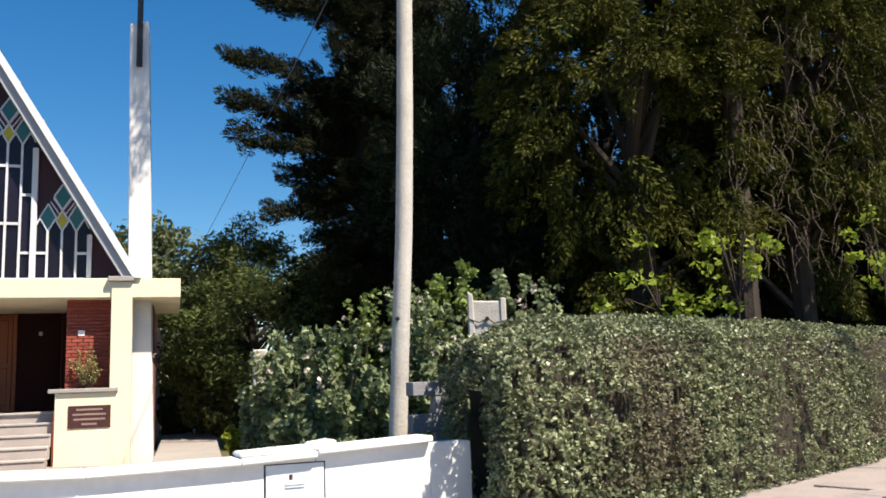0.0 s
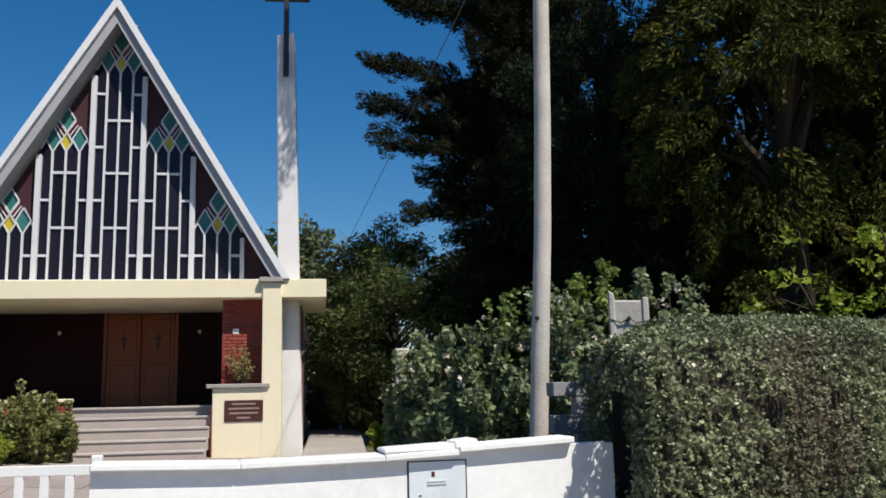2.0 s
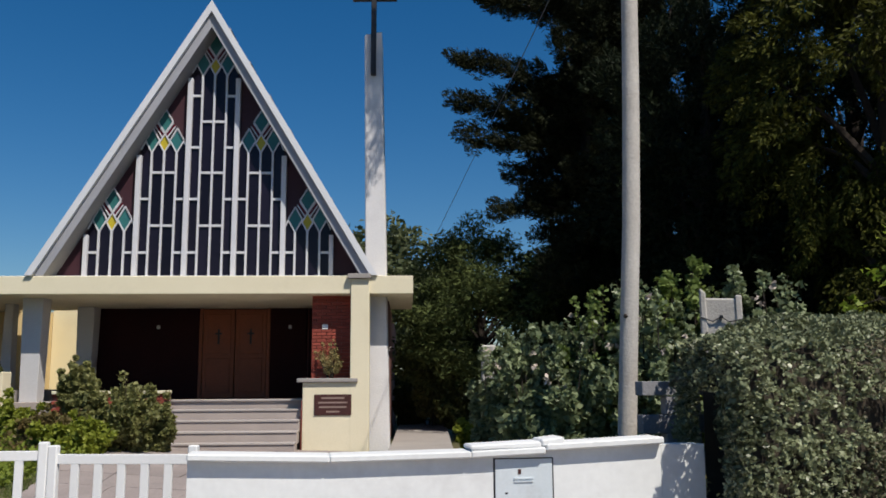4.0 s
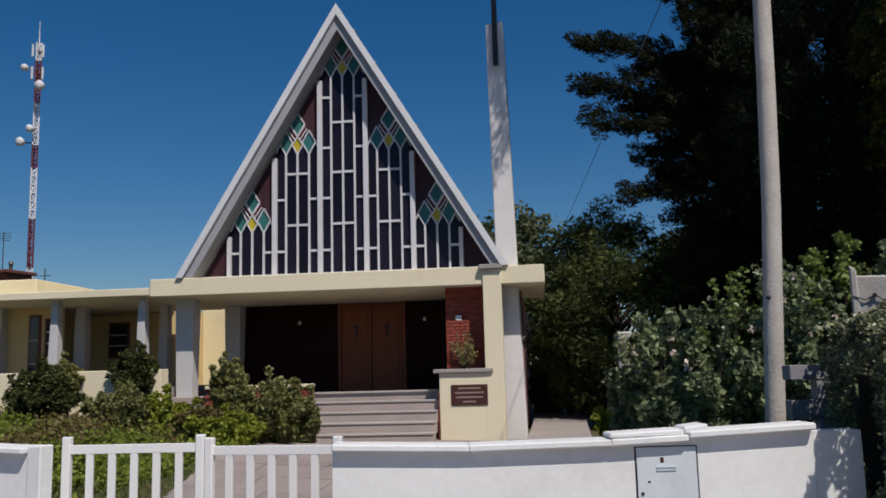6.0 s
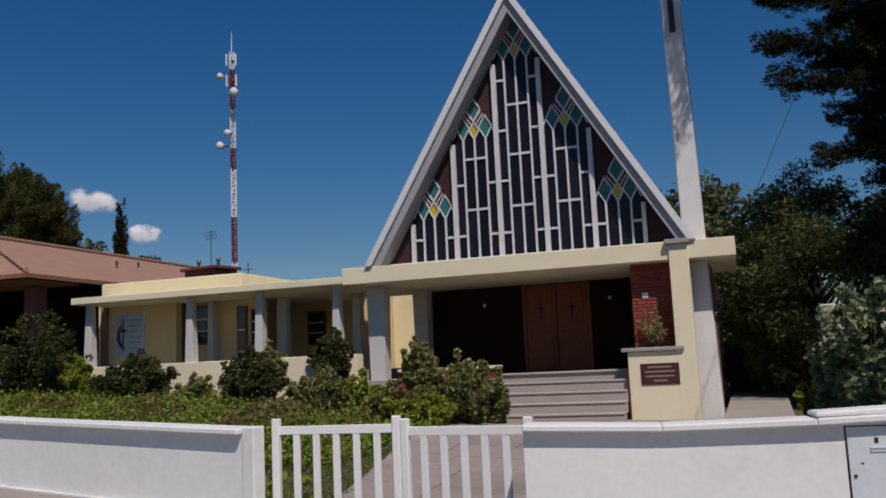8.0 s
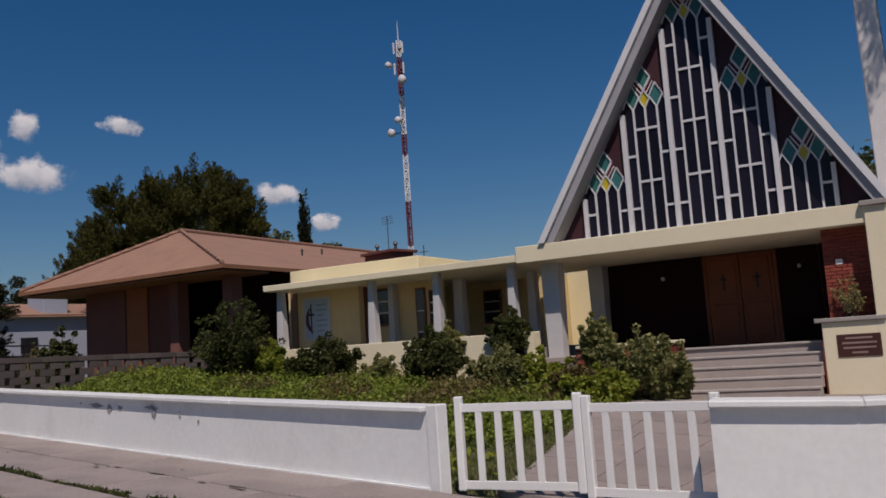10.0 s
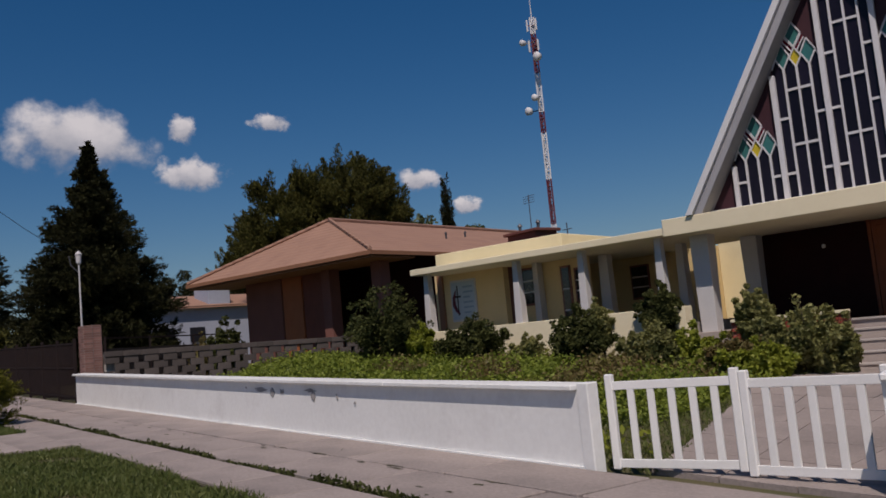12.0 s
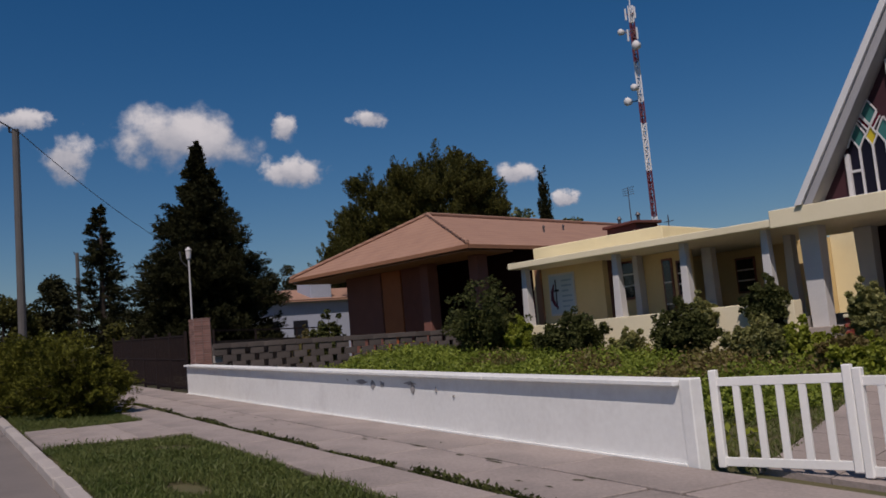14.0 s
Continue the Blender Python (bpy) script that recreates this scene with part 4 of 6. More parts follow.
def screen_wall(a, b, za, zb, rows, label, seed, material):
    """A pierced wall of cement blocks from a to b: staggered blocks with gaps and a solid top course."""
    ob = group_of("screen_wall", (a[0], a[1], za), label, "wall")
    rng = random.Random(seed)
    A, B = Vector((*a, 0)), Vector((*b, 0))
    d = (B - A).normalized()
    L = (B - A).length
    turn = math.atan2(d.y, d.x)
    me, cap = block_mesh("block", 0.40, 0.15, 0.195, material), block_mesh("cap_block", 0.495, 0.20, 0.15, material)
    n = int(L / 0.54)
    for r in range(rows):
        for k in range(n + 1):
            s = (k + 0.5 * (r % 2)) * 0.54 + 0.2
            if s > L - 0.1:
                continue
            p = A + d * s
            z = za + (zb - za) * s / L + r * 0.2
            piece("block", me, ob, Matrix.Translation((p.x + rng.uniform(-.01, .01), p.y + rng.uniform(-.015, .015), z)) @ Matrix.Rotation(turn + rng.uniform(-.02, .02), 4, 'Z'))
    for k in range(int(L / 0.5)):
        s = k * 0.5 + 0.25
        p = A + d * s
        piece("cap_block", cap, ob, Matrix.Translation((p.x, p.y, za + (zb - za) * s / L + rows * 0.2)) @ Matrix.Rotation(turn, 4, 'Z'))
    return ob
screen_wall((-25.75, 7.1), (-25.0, 15.2), 1.0, 0.86, 5, "dark pierced cement block wall with staggered gaps", 3, M["block"])
screen_wall((0.22, 9.75), (2.1, 10.5), 0.2, 0.2, 6, "grey pierced cement block wall by the hedge", 4, M["grey_block"])

brick_pier = group_of("brick_pier", (-25.1, 6.4, 0.6), "weathered brick pier at the end of the garden wall", "pier")
part("core", box(-25.36, -24.84, 6.20, 6.70, 0.5, 2.92, 0), M["mortar_grey"], brick_pier)
part("plaster_base", box(-24.98, -24.62, 6.72, 7.02, 0.6, 2.06, 0.01), M["post_stone"], brick_pier)
bk = block_mesh("brick", 0.235, 0.11, 0.06, M["pier_brick"], 0.005)
for r in range(33):
    z = 0.60 + r * 0.0705
    for k in range(2):
        x = -25.225 + 0.25 * k + (0.02 if r % 2 else -0.02)
        piece("brick", bk, brick_pier, Matrix.Translation((x, 6.235, z)))
        y = 6.32 + 0.25 * k
        piece("brick", bk, brick_pier, Matrix.Translation((-24.875, y, z)) @ Matrix.Rotation(math.pi / 2, 4, 'Z'))

brick_pier.location += Vector((-1.25, 0.46, 0.03))

post = group_of("concrete_post", (1.13, 10.74, 0), "old pale concrete gate post with a wire round it", "post")
bm = bmesh.new()
add_hull(bm, [(0.99, 10.62, 0), (1.44, 10.58, 0), (1.45, 10.74, 0), (1.0, 10.78, 0), (0.99, 10.62, 2.52), (1.44, 10.58, 2.50), (1.45, 10.74, 2.50), (1.0, 10.78, 2.52)], 0.02)
part("shaft", bm, M["post_stone"], post)
bm = bmesh.new()
add_hull(bm, [(0.985, 10.60, 1.6), (1.075, 10.595, 1.6), (1.08, 10.70, 1.6), (0.99, 10.71, 1.6), (0.985, 10.60, 2.64), (1.055, 10.595, 2.58), (1.06, 10.70, 2.58), (0.99, 10.71, 2.64)], 0.015)
part("rim", bm, M["post_stone"], post, "broken raised edge of the post")
part("rim", box(1.38, 1.455, 10.565, 10.60, 1.6, 2.54, 0.012), M["post_stone"], post)
part("wire", tube([(0.97, 10.60, 2.30), (1.12, 10.585, 2.24), (1.22, 10.57, 2.29), (1.30, 10.57, 2.23), (1.47, 10.56, 2.26), (1.47, 10.76, 2.28)], [0.009] * 6, 5), M["wire_grey"], post)
part("staple", box(1.20, 1.235, 10.55, 10.60, 2.27, 2.31, 0.004), M["black"], post)
stump = group_of("timber_post", at(8.2, 16.5, 0.2), "short weathered timber post among roses", "post")
x, y, z = at(8.2, 16.5)
part("shaft", box(x - 0.13, x + 0.13, y - 0.12, y + 0.12, 0.1, 2.25, 0.03), M["post_stone"], stump)

# utility pole inside the wall
pole = group_of("utility_pole", (0.02, 10.5, 0), "weathered wooden utility pole leaning slightly", "utility pole")
part("shaft", tube([(0.06, 10.5, -0.2), (0.09, 10.5, 0.9), (0.15, 10.5, 2.0), (0.23, 10.5, 3.4), (0.28, 10.5, 4.8), (0.32, 10.5, 6.4), (0.42, 10.5, 9.2)], [0.120, 0.112, 0.108, 0.106, 0.104, 0.100, 0.094], 14), M["pole_wood"], pole, smooth=True)
for z, a in ((2.3, -0.3),):
    part("knot", tube([(0.05 + 0.045 * z + 0.1 * a, 10.37, z), (0.05 + 0.045 * z + 0.1 * a, 10.41, z + 0.01)], [0.016, 0.03], 6), M["bark"], pole)


def cable(name, a, b, sag, r, label):
    pts = []
    for k in range(13):
        u = k / 12
        p = Vector(a).lerp(Vector(b), u)
        pts.append((p.x, p.y, p.z - sag * 4 * u * (1 - u)))
    ob = part(name, tube(pts, [r] * 13, 5), M["wire_grey"])
    return tagged(ob, label, "cable")
cable("cable", (0.38, 10.5, 8.5), at(13.0, 45, 7.1), 0.1, 0.009, "thin service cable from the pole towards the back")

# poles and lamp along the street
def street_pole(az, d, z0, z1, r, label):
    ob = group_of("utility_pole", at(az, d, z0), label, "utility pole")
    x, y, _ = at(az, d)
    part("shaft", tube([(x, y, z0 - 0.3), (x - 0.03, y, (z0 + z1) / 2), (x - 0.05, y, z1)], [r, r * 0.9, r * 0.8], 10), M["grey_pole"], ob)
    part("insulator", tube([(x - 0.05, y, z1 - 0.1), (x - 0.05, y - 0.16, z1 - 0.08), (x - 0.05, y - 0.16, z1 + 0.06)], [0.03, 0.03, 0.04], 6), M["black"], ob)
    return ob
street_pole(85.45, 27, 0.8, 8.72, 0.12, "grey wooden street pole carrying a cable")
street_pole(82.3, 56, 1.4, 8.9, 0.13, "distant grey wooden street pole")
cable("cable", at(85.2, 27, 8.6), at(74.5, 52, 7.4), 0.5, 0.012, "black cable slung between street poles")
cable("cable", at(85.2, 27, 8.6), (-8, -5.5, 9.2), 0.5, 0.02, "black cable slung over the street")
lamp = group_of("street_lamp", at(75.75, 32, 1.0), "thin post lamp with a small lantern", "lamp")
x, y, _ = at(75.75, 32)
part("post", tube([(x, y, 0.8), (x, y, 5.3)], [0.035, 0.028], 8), M["grey_paint"], lamp)
part("lantern", tube([(x, y, 5.3), (x, y, 5.36), (x, y, 5.62), (x, y, 5.66), (x, y, 5.78)], [0.03, 0.08, 0.10, 0.12, 0.02], 8), M["grey_paint"], lamp)
part("arm", tube([(x, y, 5.0), (x - 0.05, y - 0.25, 5.3), (x - 0.05, y - 0.3, 5.62)], [0.02, 0.02, 0.03], 6), M["wire_grey"], lamp)

# dark metal fence by the drive
fence = group_of("metal_fence", (-32, 6.6, 1.0), "dark metal bar fence and drive gate", "fence")
for k in range(7):
    x = -26.9 - 2.05 * k
    zg = street_z(x, 6.6)
    part("fence_post", box(x - 0.04, x + 0.04, 6.56, 6.64, zg - 0.1, zg + 1.85, 0.005), M["fence_metal"], fence)
    if k < 6:
        zn = street_z(x - 2.05, 6.6)
        for h in (0.15, 1.0, 1.72):
            part("rail", bar((x, 6.6, zg + h), (x - 2.05, 6.6, zn + h), 0.05, 0.03), M["fence_metal"], fence)
        for j in range(1, 17):
            xx = x - 2.05 * j / 17
            part("picket", box(xx - 0.014, xx + 0.014, 6.59, 6.61, zg + 0.1, zg + 1.74, 0), M["fence_metal"], fence)
side_fence = group_of("metal_fence", (-27, 9, 1.0), "dark fence rail behind the block wall", "fence")
for k in range(4):
    p = at(74.5 - 2.6 * k, 31 + 2.2 * k)
    part("fence_post", box(p[0] - 0.03, p[0] + 0.03, p[1] - 0.03, p[1] + 0.03, 0.8, 2.75, 0), M["fence_metal"], side_fence)
    if k < 3:
        q = at(74.5 - 2.6 * (k + 1), 31 + 2.2 * (k + 1))
        for h in (1.9, 2.7):
            part("rail", bar((*p[:2], h), (*q[:2], h), 0.05, 0.04, 0, None, (0.3, 1, 0)), M["fence_metal"], side_fence)
        part("panel", bar((*p[:2], 1.6), (*q[:2], 1.6), 1.5, 0.02, 0, None, (0.3, 1, 0)), M["fence_panel"], side_fence, "dark weathered fence panel")


# ---------------------------------------------------------------- distant house and mast
def far_house():
    ob = group_of("far_house", at(69, 62, 1.5), "low white neighbouring house with a reddish roof", "house")
    a, b = Vector(at(73.5, 60)), Vector(at(64.5, 64))
    d = (b - a).normalized()
    n = Vector((-d.y, d.x, 0))
    part("wall", bar(a + Vector((0, 0, 3.3)) + n * 4, b + Vector((0, 0, 3.3)) + n * 4, 4.4, 7.0, 0, None, n), M["far_shade_grey"], ob)
    bm = bmesh.new()
    A, B = a - d * 0.6 + n * 0.0, b + d * 0.6
    v = [bm.verts.new(p) for p in (A + Vector((0, 0, 5.55)), B + Vector((0, 0, 5.55)), B + n * 4 + Vector((0, 0, 6.55)), A + n * 4 + Vector((0, 0, 6.55)), A + n * 8 + Vector((0, 0, 5.55)), B + n * 8 + Vector((0, 0, 5.55)))]
    w = [bm.verts.new(q.co - Vector((0, 0, 0.15))) for q in v]
    bm.faces.new((v[0], v[1], v[2], v[3])), bm.faces.new((v[3], v[2], v[5], v[4]))
    bm.faces.new((w[3], w[2], w[1], w[0])), bm.faces.new((w[4], w[5], w[2], w[3]))
    for i, j in ((0, 1), (1, 2), (2, 5), (5, 4), (4, 3), (3, 0)):
        bm.faces.new((v[i], w[i], w[j], v[j]))
    part("roof", bm, M["tile"], ob, "low reddish roof")
    c = Vector(at(68.0, 64))
    part("chimney", box(c.x - 1.3, c.x + 1.3, c.y - 0.8, c.y + 0.8, 5.6, 7.0, 0.03), M["far_shade_grey"], ob, "white roof tank housing")
    for u in (0.25, 0.45):
        p = a.lerp(b, u) + n * 0.47
        q = a.lerp(b, u + 0.1) + n * 0.47
        part("window", bar((p.x, p.y, 3.6), (q.x, q.y, 3.6), 1.0, 0.12, 0, None, n), M["window_glass"], ob)
far_house()

def mast():
    mx, my, _ = at(45.45, 100)
    ob = group_of("radio_mast", (mx, my, 0), "tall red and white lattice radio mast with dishes", "mast")
    zs = [0, 7, 13.75, 19.0, 24.5, 27.0, 31.7, 36.4, 38.4]
    red = (2, 4, 6)
    for i, (z0, z1) in enumerate(zip(zs, zs[1:])):
        m = M["mast_red"] if i in red else M["mast_white"]
        bm = bmesh.new()
        w0, w1 = 0.42, 0.42
        cs = [(0.30 * math.cos(k * math.tau / 3 + 0.4), 0.30 * math.sin(k * math.tau / 3 + 0.4)) for k in range(3)]
        n = max(2, int((z1 - z0) / 0.8))
        for k in range(3):
            cx, cy = cs[k]
            dx, dy = cs[(k + 1) % 3]
            tube([(mx + cx, my + cy, z0), (mx + cx, my + cy, z1)], [0.075, 0.075], 5, bm)
            for j in range(n):
                za, zb = z0 + (z1 - z0) * j / n, z0 + (z1 - z0) * (j + 1) / n
                p, q = (mx + cx, my + cy), (mx + dx, my + dy)
                tube([(*(p if j % 2 else q), za), (*(q if j % 2 else p), zb)], [0.055, 0.055], 4, bm)
                tube([(*p, za), (*q, za)], [0.05, 0.05], 4, bm)
        part("section", bm, m, ob, "red painted lattice section" if m is M["mast_red"] else "white painted lattice section")
    part("tip", tube([(mx, my, 38), (mx, my, 40.9)], [0.08, 0.03], 5), M["mast_white"], ob)
    def dish(dx, z, r):
        bm = bmesh.new()
        tube([(mx + dx, my - 0.7, z), (mx + dx + 0.05 * r, my - 1.2, z), (mx + dx + 0.05 * r, my - 1.35, z)], [r * 0.7, r, r * 0.85], 14, bm)
        part("dish", bm, M["mast_white"], ob, "round white antenna dish", True)
        part("dish_arm", tube([(mx, my, z), (mx + dx, my - 0.7, z)], [0.07, 0.07], 5), M["wire_grey"], ob)
    dish(1.35, 33.1, 0.55), dish(-0.95, 27.2, 0.5), dish(0.3, 28.5, 0.42), dish(-0.8, 35.4, 0.38)
    for k in range(3):
        a = k * math.tau / 3
        for z in (34.9, 37.4):
            cx, cy = mx + 0.62 * math.cos(a), my + 0.62 * math.sin(a)
            part("panel_antenna", box(cx - 0.10, cx + 0.10, cy - 0.08, cy + 0.08, z - 0.7, z + 0.7, 0.03), M["mast_white"], ob)
            part("bracket", tube([(mx, my, z), (cx, cy, z)], [0.06, 0.06], 4), M["mast_red"], ob)
mast()

# cumulus clouds far away
def cloud_mat(name, seed, stretch):
    m = bpy.data.materials.new(name)
    m.use_nodes = True
    n, l = m.node_tree.nodes, m.node_tree.links
    n.remove(n["Principled BSDF"])
    tc = n.new("ShaderNodeTexCoord")
    mp = n.new("ShaderNodeMapping")
    mp.inputs["Location"].default_value = (-1, -1, 0)
    mp.inputs["Scale"].default_value = (2, 2, 1)
    l.new(tc.outputs["UV"], mp.inputs["Vector"])
    ln = n.new("ShaderNodeVectorMath")
    ln.operation = 'LENGTH'
    l.new(mp.outputs[0], ln.inputs[0])
    mp2 = n.new("ShaderNodeMapping")
    mp2.inputs["Location"].default_value = (seed, seed * 0.7, 0)
    mp2.inputs["Scale"].default_value = (stretch, 1, 1)
    l.new(tc.outputs["UV"], mp2.inputs["Vector"])
    ns = n.new("ShaderNodeTexNoise")
    ns.inputs["Scale"].default_value, ns.inputs["Detail"].default_value, ns.inputs["Roughness"].default_value = 1.9, 8, 0.56
    l.new(mp2.outputs[0], ns.inputs["Vector"])
    ma = n.new("ShaderNodeMath")
    ma.operation = 'MULTIPLY_ADD'
    ma.inputs[1].default_value, ma.inputs[2].default_value = -0.62, 0.0
    l.new(ln.outputs["Value"], ma.inputs[0])
    ad = n.new("ShaderNodeMath")
    l.new(ma.outputs[0], ad.inputs[0])
    l.new(ns.outputs["Fac"], ad.inputs[1])
    mr = n.new("ShaderNodeMapRange")
    mr.inputs["From Min"].default_value, mr.inputs["From Max"].default_value = 0.03, 0.30
    mr.interpolation_type = 'SMOOTHSTEP'
    l.new(ad.outputs[0], mr.inputs["Value"])
    # The flat sheet glows; bright top and grey base paint in the sunlight.
    em, tr, ms = n.new("ShaderNodeEmission"), n.new("ShaderNodeBsdfTransparent"), n.new("ShaderNodeMixShader")
    cr = n.new("ShaderNodeMix")
    cr.data_type = 'RGBA'
    cr.inputs["A"].default_value, cr.inputs["B"].default_value = (0.42, 0.47, 0.56, 1), (0.92, 0.93, 0.95, 1)
    sp = n.new("ShaderNodeSeparateXYZ")
    l.new(tc.outputs["UV"], sp.inputs[0])
    rise = n.new("ShaderNodeMath")
    rise.operation = 'MULTIPLY_ADD'
    rise.inputs[1].default_value = 0.9
    l.new(ns.outputs["Fac"], rise.inputs[0])
    l.new(sp.outputs["Y"], rise.inputs[2])
    lit = n.new("ShaderNodeMapRange")
    lit.inputs["From Min"].default_value, lit.inputs["From Max"].default_value = 0.70, 1.15
    l.new(rise.outputs[0], lit.inputs["Value"])
    l.new(lit.outputs[0], cr.inputs["Factor"])
    l.new(cr.outputs["Result"], em.inputs["Color"])
    em.inputs["Strength"].default_value = 0.80
    l.new(mr.outputs[0], ms.inputs[0])
    l.new(tr.outputs[0], ms.inputs[1])
    l.new(em.outputs[0], ms.inputs[2])
    l.new(ms.outputs[0], n["Material Output"].inputs["Surface"])
    return m
def cloud(az, tan, w, h, seed):
    d = 2600.0
    c = Vector(at(az, d, EYE + tan * d))
    r = Vector((math.cos(radians(az)), math.sin(radians(az)), 0))
    u = Vector((0, 0, 1))
    W, H = d * radians(w) / 2, d * radians(h) / 2
    ob = raw("cloud", [c - r * W - u * H, c + r * W - u * H, c + r * W + u * H, c - r * W + u * H], [(0, 1, 2, 3)], cloud_mat("cloud_white", seed, w / h))
    uv = ob.data.uv_layers.new(name="uv")
    for i, q in enumerate(((0, 0), (1, 0), (1, 1), (0, 1))):
        uv.data[i].uv = q
    ob.visible_shadow = False
    return tagged(ob, "small white cumulus cloud in blue sky", "cloud", kind="structure")
for row in ((75.6, 0.256, 13.0, 6.4, 1.3), (82.8, 0.236, 4.9, 4.4, 4.1), (85.3, 0.275, 5.6, 2.2, 7.7), (68.7, 0.212, 6.4, 3.4, 2.6), (69.2, 0.266, 2.6, 2.6, 9.2),
            (63.5, 0.270, 3.9, 2.0, 5.5), (54.2, 0.190, 4.4, 2.3, 3.4), (51.1, 0.155, 3.2, 1.6, 8.3)):
    cloud(*row)


# ---------------------------------------------------------------- trees
def limb_tree(name, base, trunk_r, top, limbs, clumps, per, leaf, material, label, seed, droop=0.0, long=1.6, flat=0.8, shell=0.2, up=0.0, reach=None, limb_r=None):
    """A trunk, limbs to some of the clumps and a crown of leaves. clumps: (centres, radii)."""
    ob = group_of(name, base, label, "tree")
    x, y, z = base
    rng = np.random.default_rng(seed)
    bm = bmesh.new()
    tube([(x, y, z - 0.3), (x + 0.1, y, z + (top - z) * 0.4), (x + rng.normal() * 0.3, y + rng.normal() * 0.3, top)], [trunk_r, trunk_r * 0.7, trunk_r * 0.15], 9, bm)
    c, r = clumps
    lr = limb_r or trunk_r * 0.28
    for k in rng.choice(reach or len(c), min(limbs, reach or len(c)), replace=False):
        q = c[k]
        zs = z + (min(q[2], top) - z) * rng.uniform(0.55, 0.85)
        tube([(x, y, zs), ((x + q[0]) / 2, (y + q[1]) / 2, (zs + q[2]) / 2 + 0.2), tuple(q)], [lr, lr * 0.6, 0.015], 5, bm)
    part("trunk", bm, M["bark"], ob)
    leaves("crown", in_clumps(c, r, per, seed + 1, shell, flat), leaf, material, ob, seed=seed + 2, long=long, droop=droop, up=up)
    return ob


def tuft_tree(name, base, trunk_r, top, centres, dirs, length, width, per, leaf, material, label, seed, limbs=(), long=5.0, limb_n=20, scale=1.0):
    """A trunk, limbs (given as lines, or to some tufts) and a crown of needle tufts."""
    ob = group_of(name, base, label, "tree")
    x, y, z = base
    rng = np.random.default_rng(seed)
    bm = bmesh.new()
    tube([(x, y, z - 0.3), (x + 0.1, y, z + (top - z) * 0.4), (x + rng.normal() * 0.15, y + rng.normal() * 0.15, top)], [trunk_r, trunk_r * 0.7, trunk_r * 0.12], 9, bm)
    for line in limbs:
        tube(line, [0.05, 0.03, 0.008], 4, bm)
    if not len(limbs):
        for k in rng.choice(len(centres), min(limb_n, len(centres)), replace=False):
            q = centres[k]
            zs = z + (min(q[2], top) - z) * rng.uniform(0.6, 0.85)
            tube([(x, y, zs), ((x + q[0]) / 2, (y + q[1]) / 2, (zs + q[2]) / 2 + 0.2), tuple(q)], [trunk_r * 0.3, trunk_r * 0.18, 0.015], 5, bm)
    part("trunk", bm, M["bark"], ob)
    p, ax = tufts(centres, dirs, length, width, per, seed + 1, scale)
    leaves("crown", p, leaf, material, ob, seed=seed + 2, long=long, axis=ax)
    return ob


def bough_tufts(base, specs, seed, step=0.24, sides=3, spread=0.42, lift=0.25):
    """Tufts all along level boughs, fanning out to the tips, and the boughs' own lines."""
    rng = np.random.default_rng(seed)
    c, d, lines = [], [], []
    for az, h, length, drop in specs:
        f = np.array((-math.sin(radians(az)), math.cos(radians(az)), 0.0))
        g = np.array((f[1], -f[0], 0.0))
        spot = lambda u: np.array((base[0], base[1], h)) + f * length * u + np.array((0, 0, -drop * u * u + 0.12 * math.sin(u * 5 + az)))
        lines.append([tuple(spot(0.0)), tuple(spot(0.5)), tuple(spot(0.96))])
        n = max(3, int(length / step))
        for k in range(n):
            u = 0.12 + 0.88 * (k + 1) / n
            w = spread * length * 0.45 * (1.08 - u) + 0.05
            for _ in range(sides):
                e = rng.normal()
                c.append(spot(u) + g * e * w + np.array((0, 0, rng.normal() * 0.14)))
                d.append(f * (0.5 + 0.6 * u) + g * np.sign(e) * rng.uniform(0.1, 0.8) * (1.15 - u) + np.array((0, 0, lift * rng.uniform(-0.3, 1.6))))
    return np.array(c), np.array(d), lines


def lump_tufts(lumps, each, seed, middle, out=0.6, rise=0.0, jitter=0.35):
    """Tufts over the skins of lumps (centres, radii), pointing out from them and from the middle."""
    rng = np.random.default_rng(seed)
    c, d = [], []
    for q, r in zip(*lumps):
        for _ in range(each):
            n = rng.normal(size=3)
            n /= np.linalg.norm(n)
            c.append(np.asarray(q) + n * r * rng.uniform(0.35, 1.0))
            m = np.asarray(q) - np.asarray(middle)
            d.append(n * 0.5 + m / (np.linalg.norm(m) + 1e-6) * out + np.array((0, 0, rise)) + rng.normal(size=3) * jitter)
    return np.array(c), np.array(d)


# cedar behind the chapel path, its boughs reaching over it
cedar_at = (-0.6, 23.5, 0.3)
rng = np.random.default_rng(11)
specs = []
for k in range(95):
    h = rng.uniform(3.0, 17.5)
    b = rng.uniform(0, 360)
    reach = rng.uniform(2.0, 3.6) * (1.15 - h / 30)
    if 20 < b < 160:
        reach *= 0.40 if h < 10.0 else 0.2
    specs.append((b, h, reach, rng.uniform(-0.3, 0.7)))
for h, L, dr in ((9.5, 1.9, 0.3), (8.6, 2.2, 0.3), (7.7, 2.0, 0.3), (6.9, 1.6, 0.4), (5.8, 1.7, 0.5)):
    specs += [(90 + rng.uniform(-14, 14), h, L * 0.8, dr), (70 + rng.uniform(-14, 14), h + 0.3, L * 0.7, dr), (120 + rng.uniform(-18, 18), h - 0.2, L * 0.7, dr)]
for k in range(46):
    specs.append((rng.uniform(155, 265), rng.uniform(3.0, 16.5), rng.uniform(1.5, 2.6), rng.uniform(-0.2, 0.6)))
